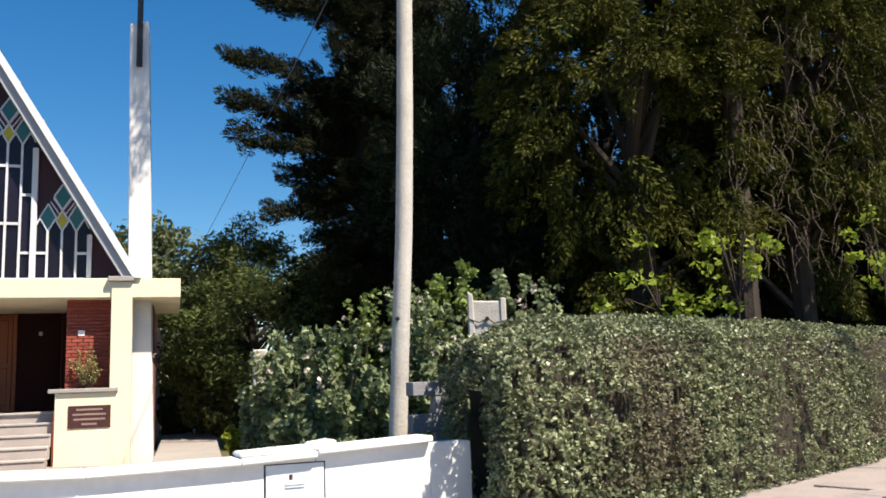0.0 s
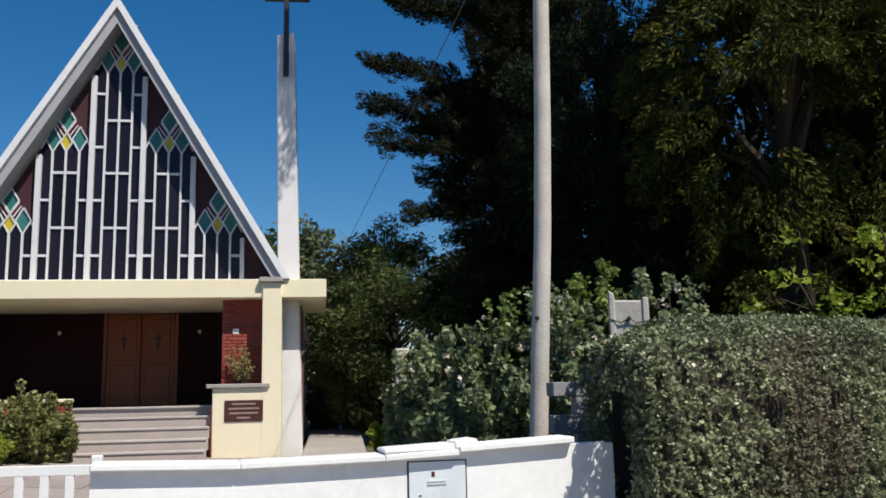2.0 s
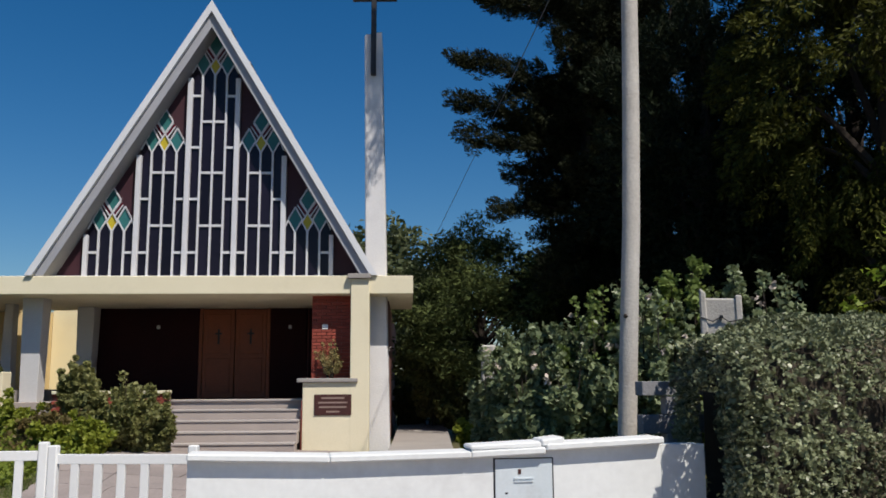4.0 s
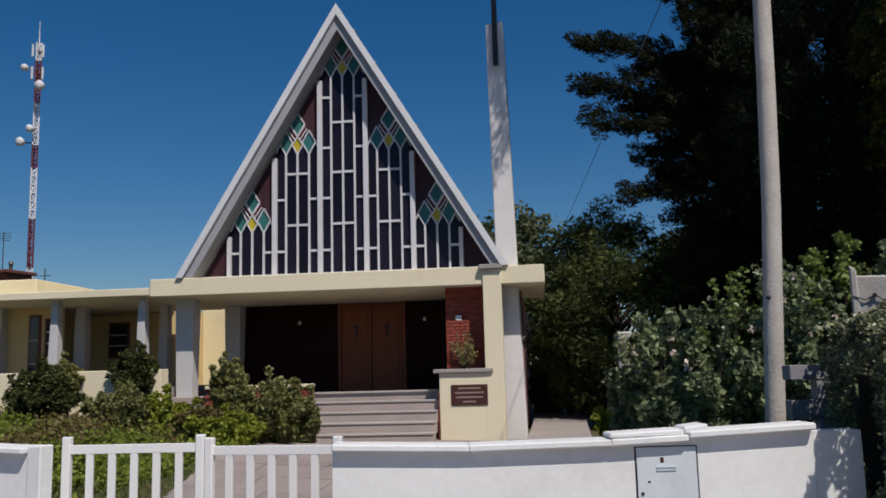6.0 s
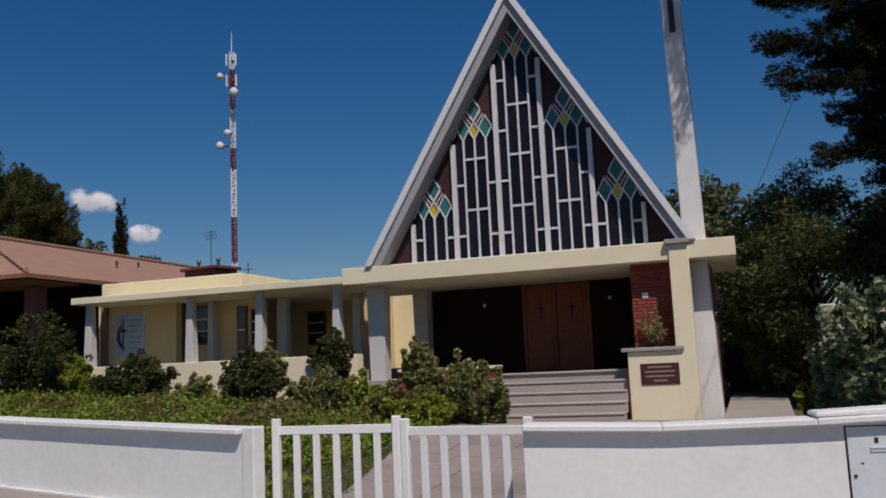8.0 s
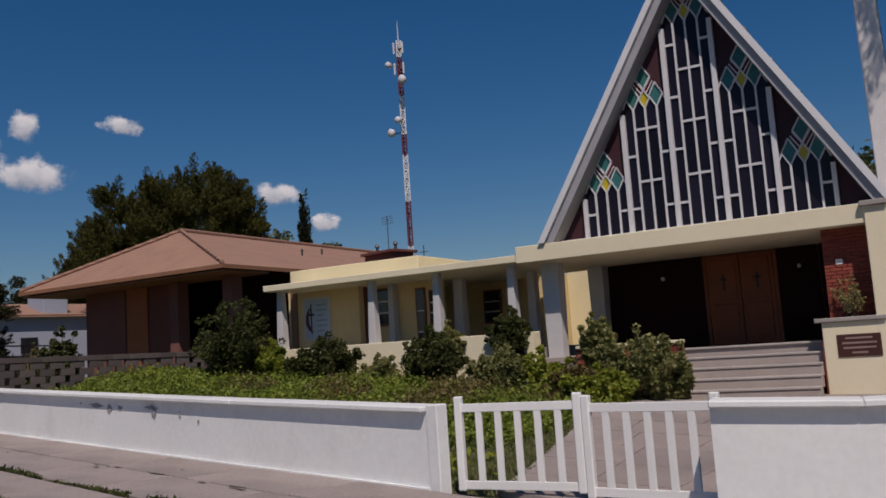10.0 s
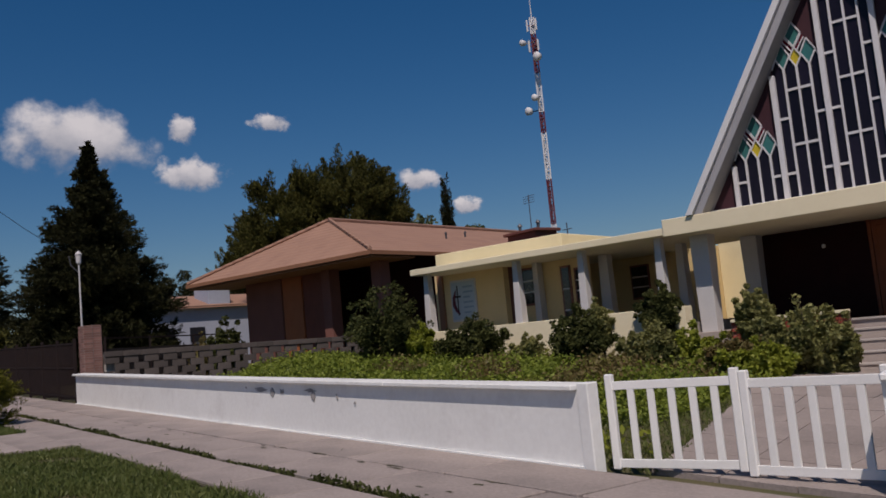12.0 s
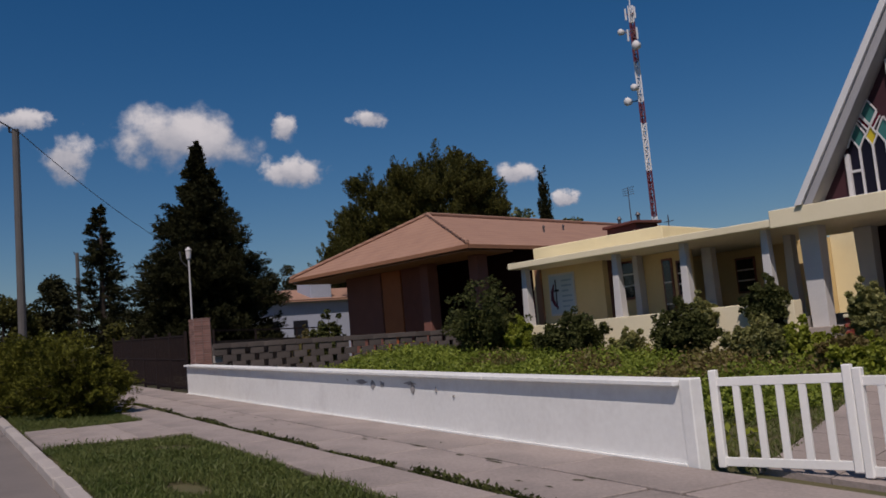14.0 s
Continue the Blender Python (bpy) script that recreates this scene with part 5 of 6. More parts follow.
arms = [(130, 9.65, 4.1, 0.0), (125, 9.2, 2.6, 0.0), (129, 8.60, 4.1, 0.05), (122, 8.3, 2.6, 0.1), (127, 7.85, 3.8, 0.0), (120, 7.3, 2.3, 0.15),
        (118, 6.15, 2.7, 0.1), (124, 6.6, 1.9, 0.2), (134, 11.65, 4.3, 0.0), (127, 11.85, 3.4, 0.0)]
c, d, lines = bough_tufts(cedar_at, specs, 12, 0.26, 4, 0.36, 0.35)
c2, d2, lines2 = bough_tufts(cedar_at, arms, 14, 0.17, 4, 0.20, 0.25)
tuft_tree("cedar_tree", cedar_at, 0.42, 18, np.concatenate([c, c2]), np.concatenate([d, d2]), 0.50, 0.17, 74, 0.027, M["cedar_leaf"], "tall dark cedar with layered boughs and ragged tips", 13, lines + lines2, 5.0)

# limb of the roadside tree overhead, shading the tower
over_at = (6.8, 16.2, 0.0)
c1, r1 = over_form(ellipsoid(-1.8, 16.0, 14.2, 0.9, 0.9, 2.4, -1, 0.2), 22, 0.42, 21)
c3, r3 = over_form(ellipsoid(7.6, 16.2, 13.5, 3.2, 2.5, 4.5, -1, 0.4), 60, 0.9, 23)
limb_tree("conifer_tree", over_at, 0.3, 17, 24, (np.concatenate([c3, c1]), np.concatenate([r3, r1])), 420, 0.045, M["dark_shade_needle"], "dark conifer whose upper limbs hang over the path", 24, flat=0.7, long=5, reach=len(c3))
over = scene.objects["conifer_tree"]
bm = tube([(6.8, 16.2, 12.0), (3.0, 15.8, 14.2), (-1.6, 15.9, 14.8)], [0.12, 0.09, 0.04], 6)
part("limb", bm, M["bark"], over)

# big cypress-like trees behind the hedge
def cypress_wall(px, py, r, z0, z1, label, seed, mat_key="cypress_leaf", n=125, clump=0.72, per=680, leaf=0.062):
    fn = ellipsoid(px, py, (z0 + z1) / 2, r, r * 0.8, (z1 - z0) / 2, -1, 0.5)
    if mat_key == "cypress_leaf":
        c, d = lump_tufts(over_form(fn, 84, 0.85, seed), 7, seed + 5, (px, py, (z0 + z1) / 2), 0.5, -0.55, 0.25)
        return tuft_tree("cypress_tree", (px, py, 0.0), 0.32, z1 - 1, c, d, 1.0, 0.26, 190, 0.040, M[mat_key], label, seed + 1, long=3.2, limb_n=30)
    c, d = lump_tufts(over_form(fn, n, clump, seed), per, seed + 5, (px, py, (z0 + z1) / 2), 0.7, 0.1, 0.3)
    return tuft_tree("cypress_tree", (px, py, 0.0), 0.32, z1 - 1, c, d, 0.9, 0.22, 62, leaf, M[mat_key], label, seed + 1, long=5.0, limb_n=24)
cypress_wall(4.9, 16.4, 2.7, 2.2, 14, "broad olive-green cypress with drooping sprays", 31)
cypress_wall(8.6, 17.6, 2.9, 2.4, 15, "broad olive-green cypress with drooping sprays", 33)
cypress_wall(12.6, 20.5, 3.2, 2.0, 15, "broad olive-green cypress with drooping sprays", 35, n=120)
cypress_wall(2.0, 20.0, 2.4, 1.0, 10.5, "dark shaded conifer behind the hedge", 37, "dark_shade_needle", 130, 0.8, 9, 0.036)
cypress_wall(6.2, 23.5, 3.4, 1.0, 17, "dark shaded conifer behind the hedge", 39, "dark_shade_needle", 150, 1.0, 9, 0.045)
cypress_wall(12.0, 26.5, 4.0, 1.0, 18, "dark shaded conifer behind the hedge", 41, "dark_shade_needle", 150, 1.2, 8, 0.06)
cypress_wall(18.5, 27.0, 4.0, 1.0, 18, "dark shaded conifer behind the hedge", 43, "dark_shade_needle", 130, 1.2, 7, 0.06)
cypress_wall(1.5, 28.0, 3.6, 1.0, 17, "dark shaded conifer behind the hedge", 44, "dark_shade_needle", 130, 1.2, 8, 0.06)

# Filler trees, added so that near-black foliage closes the bright gaps low down.
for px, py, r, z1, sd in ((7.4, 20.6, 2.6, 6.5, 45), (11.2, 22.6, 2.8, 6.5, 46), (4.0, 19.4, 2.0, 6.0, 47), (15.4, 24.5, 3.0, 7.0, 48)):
    cypress_wall(px, py, r, -0.6, z1, "dense near-black undergrowth conifer added as fill behind the hedge", sd, "dark_shade_needle", 120, 0.8, 9, 0.055)

# dry hanging twigs in the cypress
twigs = group_of("dead_branches", (7.8, 15.6, 3.0), "bare grey dead twigs hanging among the cypress sprays", "branches")
rng = np.random.default_rng(50)
bm = bmesh.new()
for k in range(300):
    x, y, z = rng.uniform(6.2, 10.6), rng.uniform(14.7, 15.6), rng.uniform(3.6, 8.4)
    y += (x - 6) * 0.25
    l = rng.uniform(0.2, 0.75)
    sw, bow = rng.normal() * 0.20, rng.normal() * 0.10
    tube([(x, y, z), (x + sw * 0.3 + bow, y - 0.08, z - l * 0.35), (x + sw * 0.8 + bow * 0.7, y - 0.12, z - l * 0.75), (x + sw, y - 0.15, z - l)], [0.006, 0.004, 0.003, 0.002], 3, bm)
tagged(part("twig", bm, M["dry_twig"], twigs), kind="stuff")

# maple sprays above the hedge
def maple(az, d, z, spread, seed, n):
    x, y, _ = at(az, d)
    ob = group_of("maple_sapling", (x, y, 0.0), "maple sapling with bright yellow-green leaves over the hedge", "tree", "maple saplings")
    rng = np.random.default_rng(seed)
    bm, pts = bmesh.new(), []
    tube([(x, y, 0), (x + 0.05, y, z - 0.3)], [0.03, 0.015], 5, bm)
    for k in range(n):
        q = (x + rng.normal() * spread, y + rng.normal() * 0.3, z + rng.uniform(-0.75, 0.55))
        tube([(x + 0.05, y, z - 0.6), ((x + q[0]) / 2, (y + q[1]) / 2, q[2] + 0.1), q], [0.014, 0.009, 0.004], 4, bm)
        pts.append(in_clumps([q], [rng.uniform(0.12, 0.26)], 24, seed + k, 0.1, 0.7))
    tagged(part("woody_base", bm, M["bark"], ob), kind="stuff")
    leaves("crown", np.concatenate(pts), 0.082, M["bright_leaf"], ob, seed=seed + 3, long=1.4)
maple(-17.5, 13.2, 3.05, 0.42, 61, 8)
maple(-22.3, 13.6, 3.15, 0.45, 62, 13)
maple(-30.6, 15.5, 3.45, 0.40, 63, 12)

# broad willow-like shrub and far trees by the chapel path
fn = ellipsoid(*at(8.6, 23.8)[:2], 3.2, 2.4, 1.6, 2.8, -0.85, 0.6)
limb_tree("willow_tree", at(8.6, 23.8, 0.3), 0.16, 4.6, 26, over_form(fn, 120, 0.55, 71), 330, 0.046, M["willow_leaf"], "broad grey-green willow shrub beside the path", 72, long=3.6)
fn = ellipsoid(*at(4.2, 25)[:2], 2.4, 2.2, 2.0, 2.9, -0.85, 0.6)
limb_tree("willow_tree", at(4.2, 25, 0.3), 0.14, 4.0, 20, over_form(fn, 80, 0.7, 73), 170, 0.11, M["shrub_dark"], "dense dark green shrub in the shade", 74, long=2.2)
for k, (az, d, h, r, sd) in enumerate(((15.2, 46, 10.0, 3.0, 75), (18.5, 50, 9.6, 3.2, 76), (12.0, 50, 8.6, 2.8, 77))):
    fn = ellipsoid(*at(az, d)[:2], h * 0.55, r, r, h * 0.45, -0.9, 0.6)
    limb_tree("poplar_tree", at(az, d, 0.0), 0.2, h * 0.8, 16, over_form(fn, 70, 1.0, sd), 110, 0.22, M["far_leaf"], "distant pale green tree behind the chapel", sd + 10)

# shrubs at the side path
for k, (az, d, r, h, key, lab) in enumerate((
        (7.0, 15.4, 0.70, 1.65, "rose_leaf", "rose bush with pale leaves and faded blooms"), (5.2, 14.8, 1.15, 2.0, "rose_leaf", "rose bush with pale leaves and faded blooms"),
        (2.6, 14.2, 1.1, 2.1, "rose_leaf", "tall rose bush behind the wall"), (0.4, 14.4, 1.0, 2.55, "bush_leaf", "tall light green bush behind the pole"),
        (-2.0, 13.8, 0.9, 2.65, "rose_leaf", "tall rose bush behind the pole"), (-8.6, 14.2, 0.8, 2.9, "rose_leaf", "tall rose shoots by the concrete post"),
        (-4.5, 14.6, 0.8, 2.9, "bush_leaf", "light green bush by the concrete post"))):
    x, y, _ = at(az, d)
    b = shrub("rose_bush", (x, y, 0.2), r, h, M[key], lab, 200 + 7 * k, 0.074, 44, 150, "bushes by the side path")
    sr = np.random.default_rng(340 + k)
    bm, tips = bmesh.new(), []
    for _ in range(12):
        a, q = sr.uniform(0, math.tau), sr.uniform(0.2, 0.85)
        px, py, pz = x + r * q * math.cos(a), y + r * q * math.sin(a), 0.2 + h * (0.97 - 0.35 * q * q)
        l, dx, dy = sr.uniform(0.25, 0.6), sr.normal() * 0.16, sr.normal() * 0.16
        tube([(px, py, pz - 0.45), (px + dx * 0.4, py + dy * 0.4, pz), (px + dx, py + dy, pz + l * 0.8)], [0.008, 0.006, 0.003], 4, bm)
        for u in np.linspace(-0.1, 0.85, 9):
            tips.append((px + dx * (0.4 + 0.6 * u) + sr.normal() * 0.04, py + dy * (0.4 + 0.6 * u) + sr.normal() * 0.04, pz + l * u * 0.95))
    shoot = tagged(part("young_shoot", bm, M["bark"], b), kind="stuff")
    tagged(leaves("shoot_leaf", in_clumps(tips, [0.045] * len(tips), 4, 350 + k, 0.1), 0.062, M[key], shoot, seed=360 + k), kind="stuff")
    if "rose" in lab:
        rr = np.random.default_rng(300 + k)
        p = np.array([(x + rr.normal() * r * 0.6, y - r * 0.5 + rr.normal() * 0.3, 0.2 + h * rr.uniform(0.45, 1.12)) for _ in range(8)])
        tagged(leaves("bloom", in_clumps(p, [0.05] * len(p), 7, 310 + k, 0.1), 0.07, M["rose_bloom"], b, "faded pale rose blooms", seed=320 + k, long=1.0), kind="stuff")
for k, (az, d, r, h, key) in enumerate(((9.2, 17.2, 0.45, 0.6, "shrub_yellow"), (13.4, 25.5, 0.7, 1.3, "shrub_dark"), (10.3, 23.5, 0.9, 1.5, "shrub_dark"), (12.0, 25, 0.9, 2.0, "shrub_olive"), (14.2, 30, 1.0, 2.4, "willow_leaf"))):
    x, y, _ = at(az, d)
    shrub("shrub", (x, y, 0.25), r, h, M[key], "small garden shrub beside the concrete path" if k else "low yellow-green plant at the path edge", 400 + 7 * k, 0.08, 22, 90, "shrubs along the path")

# front garden shrubs
for k, (x, y, z, r, h, key, lab) in enumerate((
        (-20.1, 13.0, 1.1, 1.35, 1.95, "shrub_dark", "large dark green rose bush by the portico"), (-17.4, 13.9, 1.0, 1.0, 0.95, "shrub_dark", "rounded dark green rose bush"),
        (-14.4, 14.6, 0.8, 0.9, 1.12, "shrub_dark", "dark green rose bush before the plinth"), (-12.7, 15.0, 0.7, 0.7, 0.8, "shrub_olive", "olive green shrub before the plinth"),
        (-11.4, 14.9, 0.4, 0.6, 0.9, "shrub_yellow", "yellow-green shrub at the column foot"), (-9.1, 14.9, 0.3, 0.98, 1.35, "shrub_olive", "large olive shrub beside the steps"),
        (-10.0, 14.2, 0.3, 0.7, 0.85, "shrub_red", "olive shrub with reddish shoots"), (-9.2, 13.7, 0.3, 0.75, 0.72, "shrub_yellow", "bright yellow-green bush by the path"),
        (-8.5, 15.2, 0.3, 0.5, 0.95, "shrub_olive", "olive shrub beside the steps"), (-10.7, 16.0, 0.9, 0.50, 1.15, "shrub_olive", "olive shrub behind the brick parapet"),
        (-11.9, 14.4, 0.4, 0.55, 0.6, "shrub_dark", "low dark green shrub"), (-15.9, 14.3, 0.8, 0.5, 0.7, "shrub_olive", "small olive shrub before the plinth"),
        (-13.2, 16.2, 1.3, 0.6, 0.95, "shrub_dark", "dark shrub inside the portico"), (-14.9, 15.9, 1.3, 0.5, 0.85, "shrub_olive", "small shrub inside the portico"),
        (-18.9, 13.3, 1.1, 0.5, 0.9, "shrub_yellow", "light green shoots beside the rose bush"))):
    shrub("garden_shrub", (x, y, z - 0.1), r, h + 0.1, M[key], lab, 500 + 9 * k, 0.055, 36, 170, "front garden shrubs")
shrub("potted_plant", (-5.98, 17.86, 1.665), 0.36, 0.85, M["straw_leaf"], "straggly dry plant in the planter", 650, 0.026, 20, 50)

# juniper on the verge
def juniper(x, y, r, h, seed):
    """A low spreading juniper: layered level sprays, upturned at the tips."""
    z = street_z(x, y)
    ob = group_of("juniper_bush", (x, y, z), "spreading yellow-green juniper on the grass verge", "shrub", "junipers on the verge")
    jr = np.random.default_rng(seed)
    specs = []
    for k in range(64):
        u = jr.uniform() ** 0.8
        specs.append((jr.uniform(0, 360), z + 0.15 + (h - 0.35) * u, r * jr.uniform(0.75, 1.12) * (1.05 - 0.45 * u * u), -0.12 * jr.uniform(0, 1.5)))
    c, d, lines = bough_tufts((x, y), specs, seed + 1, 0.15, 3, 0.5, 0.7)
    c[:, 2] = np.maximum(c[:, 2], z + 0.08)
    bm = bmesh.new()
    for line in lines:
        tube(line, [0.025, 0.015, 0.005], 4, bm)
    tagged(part("woody_base", bm, M["bark"], ob), kind="stuff")
    p, ax = tufts(c, d, 0.34, 0.085, 46, seed + 2)
    leaves("crown", p, 0.024, M["juniper_leaf"], ob, seed=seed + 3, long=4.0, axis=ax)
for k, row_ in enumerate(((-21.4, 2.7, 1.15, 1.4), (-23.4, 2.55, 1.35, 1.65), (-25.6, 2.3, 1.4, 1.75))):
    juniper(*row_, 680 + 9 * k)

# trees to the west
def lobes(*rows):
    """Clump centres over several ellipsoids: bearing, distance, height, radius, half height, count, size, seed."""
    c, r = zip(*(over_form(ellipsoid(*at(az, d_)[:2], z, rr, rr * 0.85, hz, -0.8, 0.55), n_, s_, sd) for az, d_, z, rr, hz, n_, s_, sd in rows))
    return np.concatenate(c), np.concatenate(r)
x, y, _ = at(60.0, 62)
c, d = lump_tufts(lobes((58.9, 62, 11.2, 4.4, 3.7, 84, 0.85, 91), (63.6, 61, 9.7, 3.2, 3.7, 54, 0.8, 191), (56.3, 63, 9.4, 2.2, 3.0, 26, 0.7, 192), (61.2, 61, 12.3, 2.2, 1.9, 24, 0.7, 193)),
                  12, 97, (x, y, 7.0), 0.55, 0.85, 0.16)
tuft_tree("pine_tree", (x, y, 1.2), 0.4, 13, c, d, 1.15, 0.32, 95, 0.058, M["pine_leaf"], "broad dark green pine with upturned shaggy tufts", 92, long=4.5, limb_n=30)
x, y, _ = at(66.0, 73)
c, d = lump_tufts(over_form(ellipsoid(x, y, 8.4, 2.0, 2.0, 2.8, -0.9, 0.5), 50, 0.7, 93), 7, 98, (x, y, 6.0), 0.6, 0.5, 0.2)
tuft_tree("pine_tree", (x, y, 1.2), 0.25, 9, c, d, 1.0, 0.24, 90, 0.055, M["pine_leaf"], "smaller dark pine beside the large one", 94, long=4.5)
x, y, _ = at(52.35, 75)
rng = np.random.default_rng(95)
t = 1 - np.sqrt(rng.uniform(0, 1, 420))
a = rng.uniform(0, math.tau, 420)
rad = 0.8 * (1 - t) ** 0.55 * np.sqrt(rng.uniform(0.2, 1, 420))
c = np.stack([x + rad * np.cos(a), y + rad * np.sin(a), 4 + 11.9 * t], 1)
d = np.stack([0.2 * np.cos(a), 0.2 * np.sin(a), np.ones(420)], 1)
tuft_tree("cypress_tree", (x, y, 1.0), 0.2, 15, c, d, 1.3, 0.2, 70, 0.07, M["spruce_leaf"], "slim dark distant cypress", 96, long=3.5, limb_n=5)
for k, (az, d, h, rr) in enumerate(((54.6, 80, 13.2, 2.6), (51.4, 82, 12.6, 2.2), (49.6, 85, 11.6, 2.2), (56.5, 82, 12.0, 2.4))):
    x, y, _ = at(az, d)
    c, r = over_form(ellipsoid(x, y, h - 4.0, rr, rr, 4.0, -0.9, 0.6), 40, 0.9, 97 + k)
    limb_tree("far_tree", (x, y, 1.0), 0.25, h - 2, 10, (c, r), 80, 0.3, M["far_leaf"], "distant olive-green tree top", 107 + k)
def tiers(seed, z0, z1, r, per_tier, step, power=0.9, drop=0.28, shoulder=1.0):
    rr = np.random.default_rng(seed)
    out, h = [], z0
    while h < z1 - 0.2:
        t = (h - z0) / (z1 - z0)
        for _ in range(max(3, int(per_tier * (1 - 0.6 * t)))):
            L = (r * min(1.0, (1 - t) / shoulder) ** power + 0.12) * rr.uniform(0.7, 1.12)
            out.append((rr.uniform(0, 360), h + rr.normal() * 0.12, L, L * drop * rr.uniform(0.4, 1.4)))
        h += step * (1 - 0.35 * t)
    return out
x, y, _ = at(74.9, 45)
c, d, lines = bough_tufts((x, y), tiers(111, 1.6, 12.7, 3.3, 15, 0.42, 1.3, 0.12, 0.62), 118, 0.36, 3, 0.5, 0.6)
tuft_tree("spruce_tree", (x, y, 1.2), 0.3, 12.6, c, d, 0.85, 0.2, 46, 0.05, M["spruce_leaf"], "broad dark conifer with a pointed ragged top", 114, lines, 4.5, scale=np.clip((13.6 - c[:, 2]) / 5.0, 0.3, 1.0))
x, y, _ = at(81.0, 55)
c, d, lines = bough_tufts((x, y), tiers(116, 2.2, 11.7, 2.3, 9, 0.6, 0.9), 119, 0.4, 2, 0.4, 0.3)
tuft_tree("spruce_tree", (x, y, 1.4), 0.25, 11.6, c, d, 0.75, 0.16, 45, 0.055, M["spruce_leaf"], "narrow dark spruce with tiered branches", 117, lines, 4.5, scale=np.clip((12.6 - c[:, 2]) / 4.5, 0.3, 1.0))
for k, (az, d, h, rr) in enumerate(((83.6, 60, 7.8, 1.3), (86.5, 58, 6.8, 2.2), (70.4, 80, 10.4, 2.6), (78.9, 52, 4.6, 1.6), (89, 62, 7.5, 3.0))):
    x, y, _ = at(az, d)
    c, r = over_form(ellipsoid(x, y, 1.2 + (h - 1.2) * 0.55, rr, rr, (h - 1.2) * 0.45, -0.9, 0.5), 40, 0.65, 121 + k)
    limb_tree("far_tree", (x, y, 1.2), 0.2, h - 1, 10, (c, r), 260, 0.13, M["spruce_leaf" if k % 2 == 0 else "pine_leaf"], "dark rounded tree beyond the fence", 131 + k)
shrub("flower_bush", (*at(68.9, 33)[:2], 1.0), 0.5, 1.45, M["shrub_red"], "reddish flowering bush behind the block wall", 141, 0.08, 26, 80)
shrub("garden_shrub", (*at(67.3, 33)[:2], 1.0), 0.85, 1.95, M["shrub_dark"], "dark bush by the house corner", 143, 0.09, 34, 90)


# ---------------------------------------------------------------- hedge, ground cover, grass
def hedge():
    """A clipped hedge: upright face, rounded shaded end and a domed top, in leaf tufts over a solid core of twig brown
    darkened as shade.
    """
    line = [np.array(p) for p in ((0.92, 7.46), (4.75, 11.45), (8.5, 14.75), (14.0, 20.0))]
    ob = group_of("hedge", (3, 10.5, 0), "clipped grey-green privet hedge with a dry patch", "hedge")
    lens = [np.linalg.norm(b - a) for a, b in zip(line, line[1:])]
    starts = np.concatenate([[0], np.cumsum(lens)])
    DEEP = 1.25
    END = (np.array((0.66, 9.50)) - line[0]) / 1.25
    def foot(s):
        k = min(2, int(np.searchsorted(starts, s, 'right')) - 1)
        d = (line[k + 1] - line[k]) / lens[k]
        n = np.array((-d[1], d[0]))
        return line[k] + d * (s - starts[k]), d, END + (n - END) * smooth(0, 2.5, s)
    def lip(s):
        return 1.76 + 0.03 * min(s, 6)
    def crest(s):
        return 0.16 + 0.20 * smooth(0, 2.2, s)
    def skin(s, q):
        """A point of the skin and its outward way; q runs up the face (0 to 1) and over the top (1 to 2)."""
        p, d, n = foot(s)
        h = lip(s)
        p = p + n / np.linalg.norm(n) * 0.22 * max(0.0, 1 - s / 0.45) ** 2
        if q < 1:
            v = q
            out = 0.05 * math.sin(math.pi * v) - 0.10 * max(0, v - 0.88) / 0.12 * 0.6
            return np.array((*(p - n * out), v * h)), np.array((*(-n), 0.0))
        w = q - 1
        z = h + crest(s) * math.sin(math.pi * min(w * 0.62 + 0.02, 1)) ** 0.8
        return np.array((*(p + n * (0.06 + w * DEEP)), z)), np.array((*(-n * (0.5 - w) * 0.8), 1.0))
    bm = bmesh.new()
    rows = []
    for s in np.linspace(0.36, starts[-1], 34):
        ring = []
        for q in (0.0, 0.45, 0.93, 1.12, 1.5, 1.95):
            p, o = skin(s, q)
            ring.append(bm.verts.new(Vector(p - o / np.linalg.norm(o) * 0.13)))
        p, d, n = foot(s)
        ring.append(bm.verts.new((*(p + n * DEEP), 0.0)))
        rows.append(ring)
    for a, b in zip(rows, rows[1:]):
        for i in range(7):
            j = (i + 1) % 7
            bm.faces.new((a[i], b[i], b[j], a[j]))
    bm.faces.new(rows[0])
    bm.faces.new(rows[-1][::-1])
    part("twig_shade_core", bm, M["hedge_core"], ob)
    rng = np.random.default_rng(77)
    green, dry = [], []
    def tuft(p, o, s, q, dens):
        """Keep a leaf where the tuft is thick; push it out or in with the tufts."""
        fine = noise.noise((s * 9.0, q * 15.0, p[2] * 3.0))
        finer = noise.noise((s * 21.0, q * 34.0, 4.0 + p[2]))
        if fine * 0.6 + finer * 0.5 + rng.uniform(-0.12, 0.12) < -0.04:
            return
        big = noise.noise((s * 1.3, q * 3.2, 3.1)) * 0.08
        push = big + 0.07 * fine + 0.05 * finer + rng.normal() * 0.022
        gap = noise.noise((s * 0.9 + 3.0, q * 2.2, 8.1))
        if q < 0.75 and gap > 0.42:
            push -= 0.22
        if 0.05 < q < 0.85 and abs(s - 6.75 + 0.7 * noise.noise((q * 4.0, s * 2.0, 1.7))) < 0.5 - 0.5 * abs(q - 0.45):
            if rng.uniform() < 0.5:
                return
            push -= 0.14
        z = p + o / np.linalg.norm(o) * push
        brown = noise.noise((s * 0.55 + 1.0, q * 1.5, 5.5)) + rng.normal() * 0.14 > 0.36 and 0.2 < q < 1.05
